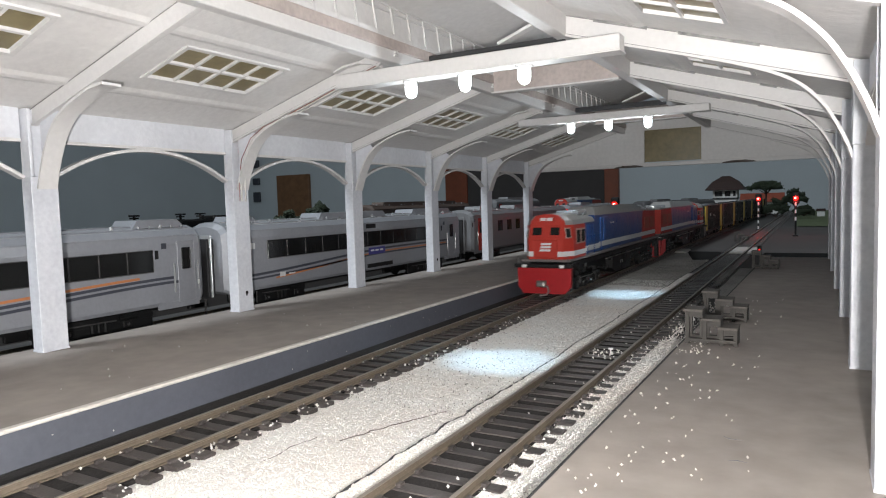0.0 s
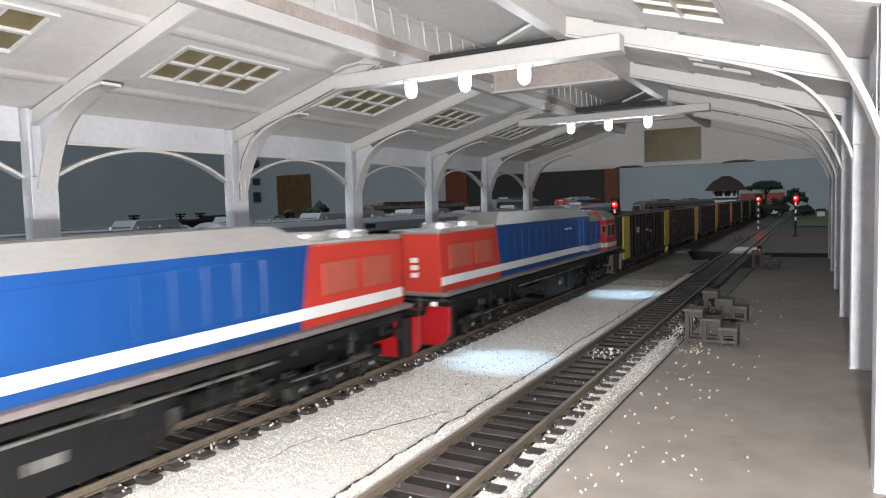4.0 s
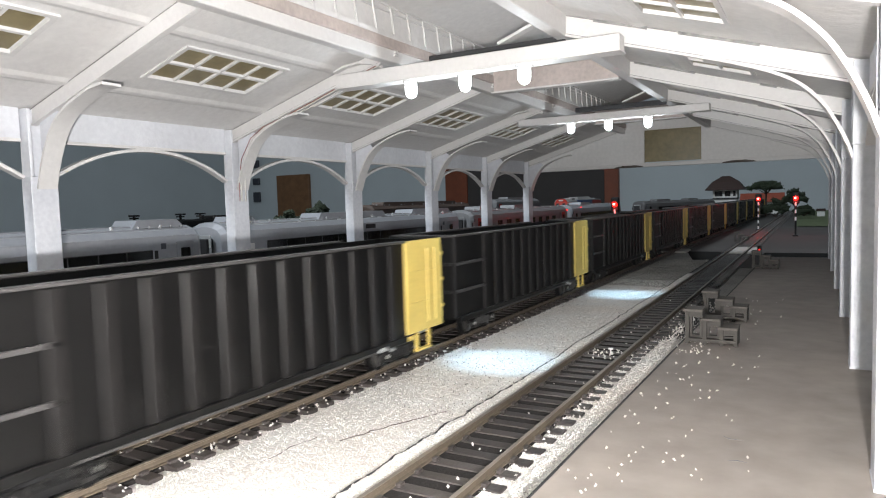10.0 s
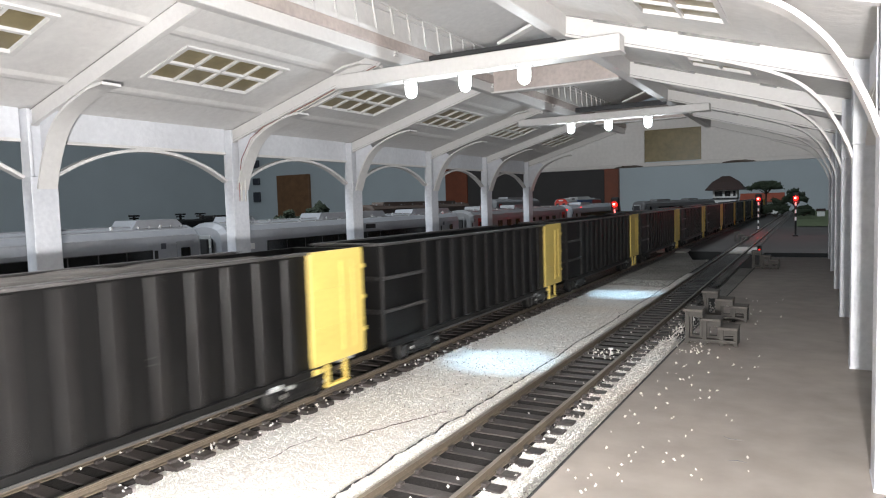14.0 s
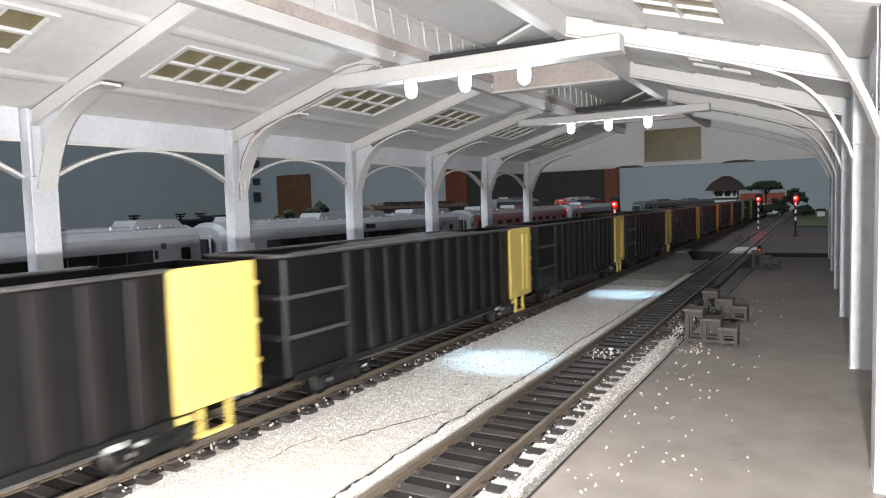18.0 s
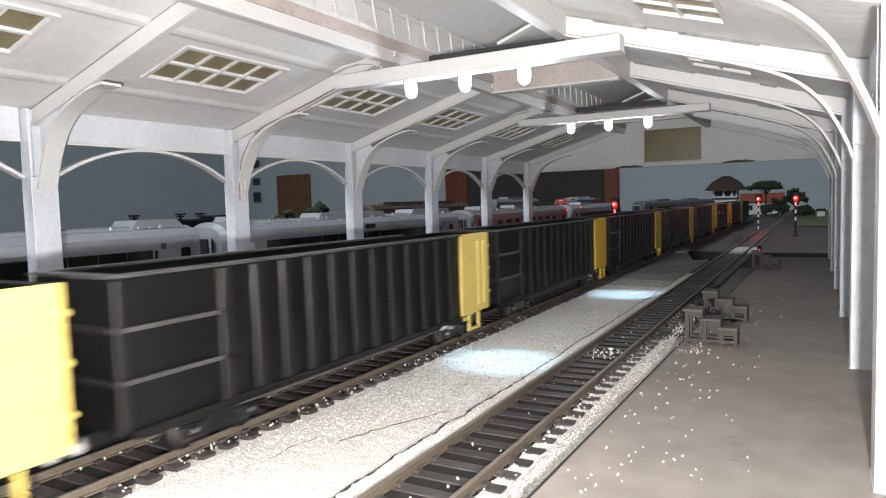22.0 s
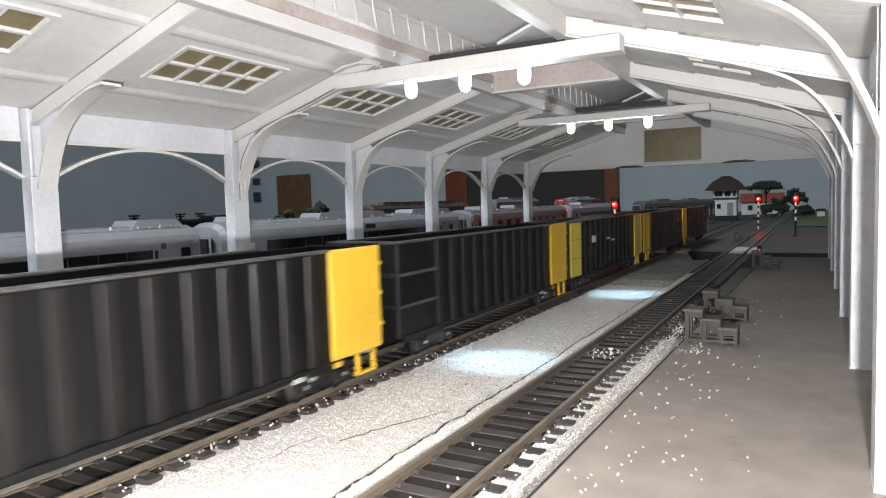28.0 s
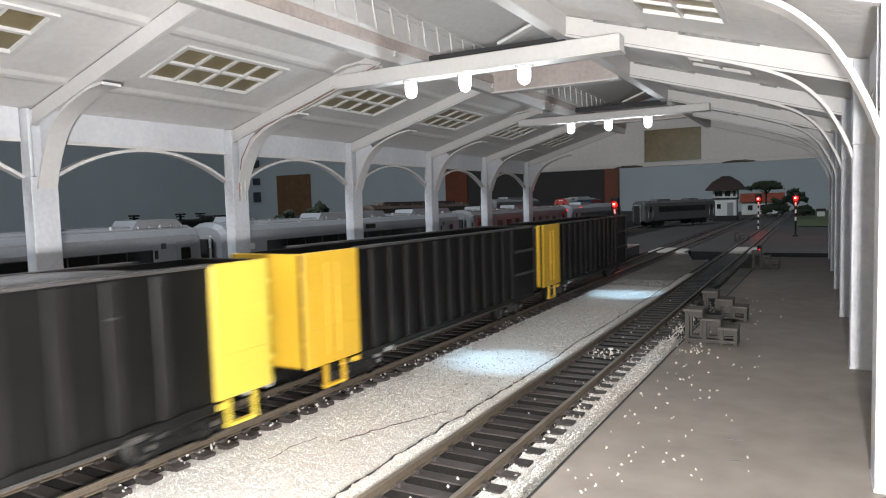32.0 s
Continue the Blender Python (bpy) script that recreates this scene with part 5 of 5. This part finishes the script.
# ---- signal cabin ----
cb = thing("signal_cabin", "white two-storey signal cabin with a dark overhanging roof", "signal cabin", -194, 1770, 0)
part("plinth", box(B(), -27, 27, 0, 44, 0, 14, 0.4), M_BLACK, cb, "dark plinth")
part("wall", box(B(), -26, 26, 1, 43, 14, 55), M_CABINWALL, cb)
part("upper_wall", box(B(), -29, 29, -2.5, 46, 55, 58, 0.3), M_BLACK, cb, "dark band under the windows")
part("upper_storey", box(B(), -28, 28, -1, 44, 58, 78), M_CABINWALL, cb)
for a, b in ((-25, -4), (-2, 14), (17, 26)):
    w = part("window", box(B(), a, b, -1.8, -0.9, 60, 77), M_CABINWALL, cb)
    part("pane", box(B(), a + 1.5, b - 1.5, -2.2, -1.7, 62, 75), M_WINDOW, w)
w = part("window", box(B(), -20, -8, 0.2, 1.0, 30, 44), M_CABINWALL, cb)
part("pane", box(B(), -18.5, -9.5, -0.2, 0.3, 31.5, 43), M_WINDOW, w)
part("door", box(B(), 5, 19, 0.1, 1.0, 3, 46), M_COACHGREY, cb, "grey panelled door")
rf = B()
o1 = [(-44, -16), (44, -16), (44, 60), (-44, 60)]
o2 = [(-30, 0), (30, 0), (30, 44), (-30, 44)]
o3 = [(-9, 20), (9, 20), (9, 24), (-9, 24)]
rings = [[rf.verts.new((x, y, z)) for x, y in r] for r, z in ((o1, 77), (o1, 79), (o2, 98), (o3, 112))]
for a, b in zip(rings, rings[1:]):
    for i in range(4):
        rf.faces.new((a[i], a[(i + 1) % 4], b[(i + 1) % 4], b[i]))
rf.faces.new(rings[0][::-1])
rf.faces.new(rings[-1])
part("roof", rf, M_CABINROOF, cb, "dark brown hipped roof")

hs_ = thing("cottage", "white cottage with a red tiled roof", "house", -147, 2320, 0)
part("wall", box(B(), -58, 58, 0, 60, 0, 42), M_CABINWALL, hs_)
part("roof", prism(B(), [(-8, 40), (68, 40), (30, 68)], "x", -64, 64), M_TILE, hs_, "red tiled pitched roof")
for a in (-40, -4, 30):
    part("window", box(B(), a, a + 14, -0.6, 0.4, 14, 30), M_WINDOW, hs_)
sh = thing("shed", "small white shed at the end of the layout", "shed", 14, 2010, 0)
part("wall", box(B(), -9, 9, 0, 16, 0, 16), M_CABINWALL, sh)
part("roof", prism(B(), [(-2, 15.5), (18, 15.5), (8, 22)], "x", -11, 11), M_CABINROOF, sh)


# ---- trees ----
def tree(x, y, height, spread, flat, label, seed, lo=0.5):
    r = random.Random(seed)
    t = thing("tree", label, "tree", x, y, 0)
    bm = B()
    tips = []
    rod(bm, (0, 0, 0), (1, 1, height * lo), 3.0, 2.0)
    for k in range(7):
        a = k * 0.9 + r.uniform(-0.3, 0.3)
        e = (spread * 0.6 * math.cos(a), spread * 0.4 * math.sin(a), height * (lo + 0.3 * r.random()))
        rod(bm, (1, 1, height * lo * 0.85), e, 1.6, 0.6)
        tips.append(e)
    part("trunk", bm, M_BARK, t)
    spots = []
    for _ in range(64):
        a, q = r.uniform(0, 6.28), math.sqrt(r.random())
        cx, cy = spread * q * math.cos(a), spread * 0.8 * q * math.sin(a)
        cz = height * (lo + (1 - lo) * (1 - q * q * 0.7) * r.uniform(0.5, 0.95))
        for _ in range(70):
            d = Vector((r.gauss(0, 1), r.gauss(0, 1), r.gauss(0, flat)))
            spots.append((cx + d.x * spread * 0.09, cy + d.y * spread * 0.09, cz + d.z * spread * 0.09))
    g = grains("crown", spots, 1.5, 3.2, M_LEAF, t, seed)
    g["kind"] = ""
    return t


tree(-123, 2110, 102, 46, 0.5, "flat-topped dark green tree", 3, 0.74)
tree(-42, 1810, 80, 25, 0.8, "dark bushy tree by the signal", 5, 0.45)
tree(-28, 2060, 33, 24, 0.7, "low dark green bush", 6, 0.1)
tree(-95, 2050, 52, 34, 0.7, "dark green bush before the cottage", 8, 0.1)
tree(-404, 441, 63, 20, 0.8, "dark green bush behind the coaches", 19, 0.4)
tree(-402, 478, 69, 13, 0.8, "small dark green tree behind the coaches", 9, 0.6)
tree(-404, 452, 56, 12, 0.8, "small dark green bush behind the coaches", 10, 0.5)
gr_ = thing("grass", "dull green grass patch at the far end", "grass", kind="stuff")
part("turf", sheet(B(), lambda y: -30 - 0.02 * (y - 1430), lambda y: 420, 1430, 2700, 20, 30, 0.6), M_GRASS, gr_)

# ---- the room behind ----
dr = thing("doorway", "doorway with a dark-painted panel in a red-brown wooden frame", "doorway", kind="structure")
# solid panel; the dimness beyond the doorway is put into its colour
part("dark_panel", box(B(), -2344, -1273, 4575, 4602, -900, 1440), M_ROOMDARK, dr)
part("door_frame", box(B(), -2533, -2344, 4556, 4602, -900, 1535, 3), M_REDWOOD, dr)
part("door_frame", box(B(), -1273, -1178, 4556, 4602, -900, 1535, 3), M_REDWOOD, dr)
part("door_frame", box(B(), -2533, -1178, 4552, 4602, 1440, 1620, 3), M_REDWOOD, dr)
pn = tagged(part("notice_board", box(B(), -4310, -3932, 4565, 4602, -17, 361, 4), M_WOOD), "brown wooden board hung on the room wall", "board")
sw = thing("wall_switches", "column of small dark wall switches", "switch", -4582, 4588, 0)
for z, h in ((128, 92), (290, 60), (446, 70)):
    part("switch_plate", box(B(), -40, 40, -10, 12, z, z + h, 3), M_STRIPEGREY, sw)

# ---- trains ----
SPEED = 114.6
# shifts ahead of (-) and behind (+) an even speed, fitted to the camera's view: seconds, millimetres
VIEW_SHIFT = ((0, 0), (3, 0), (6, 0.5), (7, 1.5), (8, 3), (9, 0), (11, -3.2), (12, -1.2), (13, -1.6), (14, -2.8), (15.5, -3), (17, 0), (18, 1.8), (19, 3), (20, 4),
         (21, 5), (22, 3.2), (23, 0.6), (24, -0.7), (25, 0.6), (26, 0), (27.5, -3.6), (28, -4.4), (29, -3.2), (30, -4), (31, -0.6), (32, -1.5))
plain = wagon("plain", "black ribbed coal wagon with a pale yellow tail panel")
heaped = wagon("plain", "black ribbed coal wagon heaped with dusty coal, yellow tail panel", True)
amber = wagon("amber", "black ribbed coal wagon with an amber yellow tail panel")
turned = wagon("turned", "black ribbed coal wagon with its yellow end leading")
lettered = wagon("lettered", "black coal wagon with yellow end panels and white markings")
TRAIN = []
used = set()
for n in range(6, 22):
    kind = lettered if n in (6, 19) else turned if n in (20, 21) else amber if n > 14 else heaped if n in (9, 12) else plain
    ob = kind if kind not in used else copy_thing(kind, Matrix())
    used.add(kind)
    TRAIN.append((ob, 202.0 * n - 28.9 - (3 if n == 19 else 0), 0))
TRAIN.append((loco(272, 213, "red and blue diesel locomotive leading with its cab"), 402, 0))
TRAIN.append((loco(279.5, 216.5, "red and blue diesel locomotive coupled hood first", M_SILL), 974.5, 180))


def motions():
    for ob, y, turn in TRAIN:
        walk(ob, [(t, pose(TRACK_B * MM, (y - SPEED * t + d) * MM, 0, 0, 0, turn)) for t, d in VIEW_SHIFT])


motions()
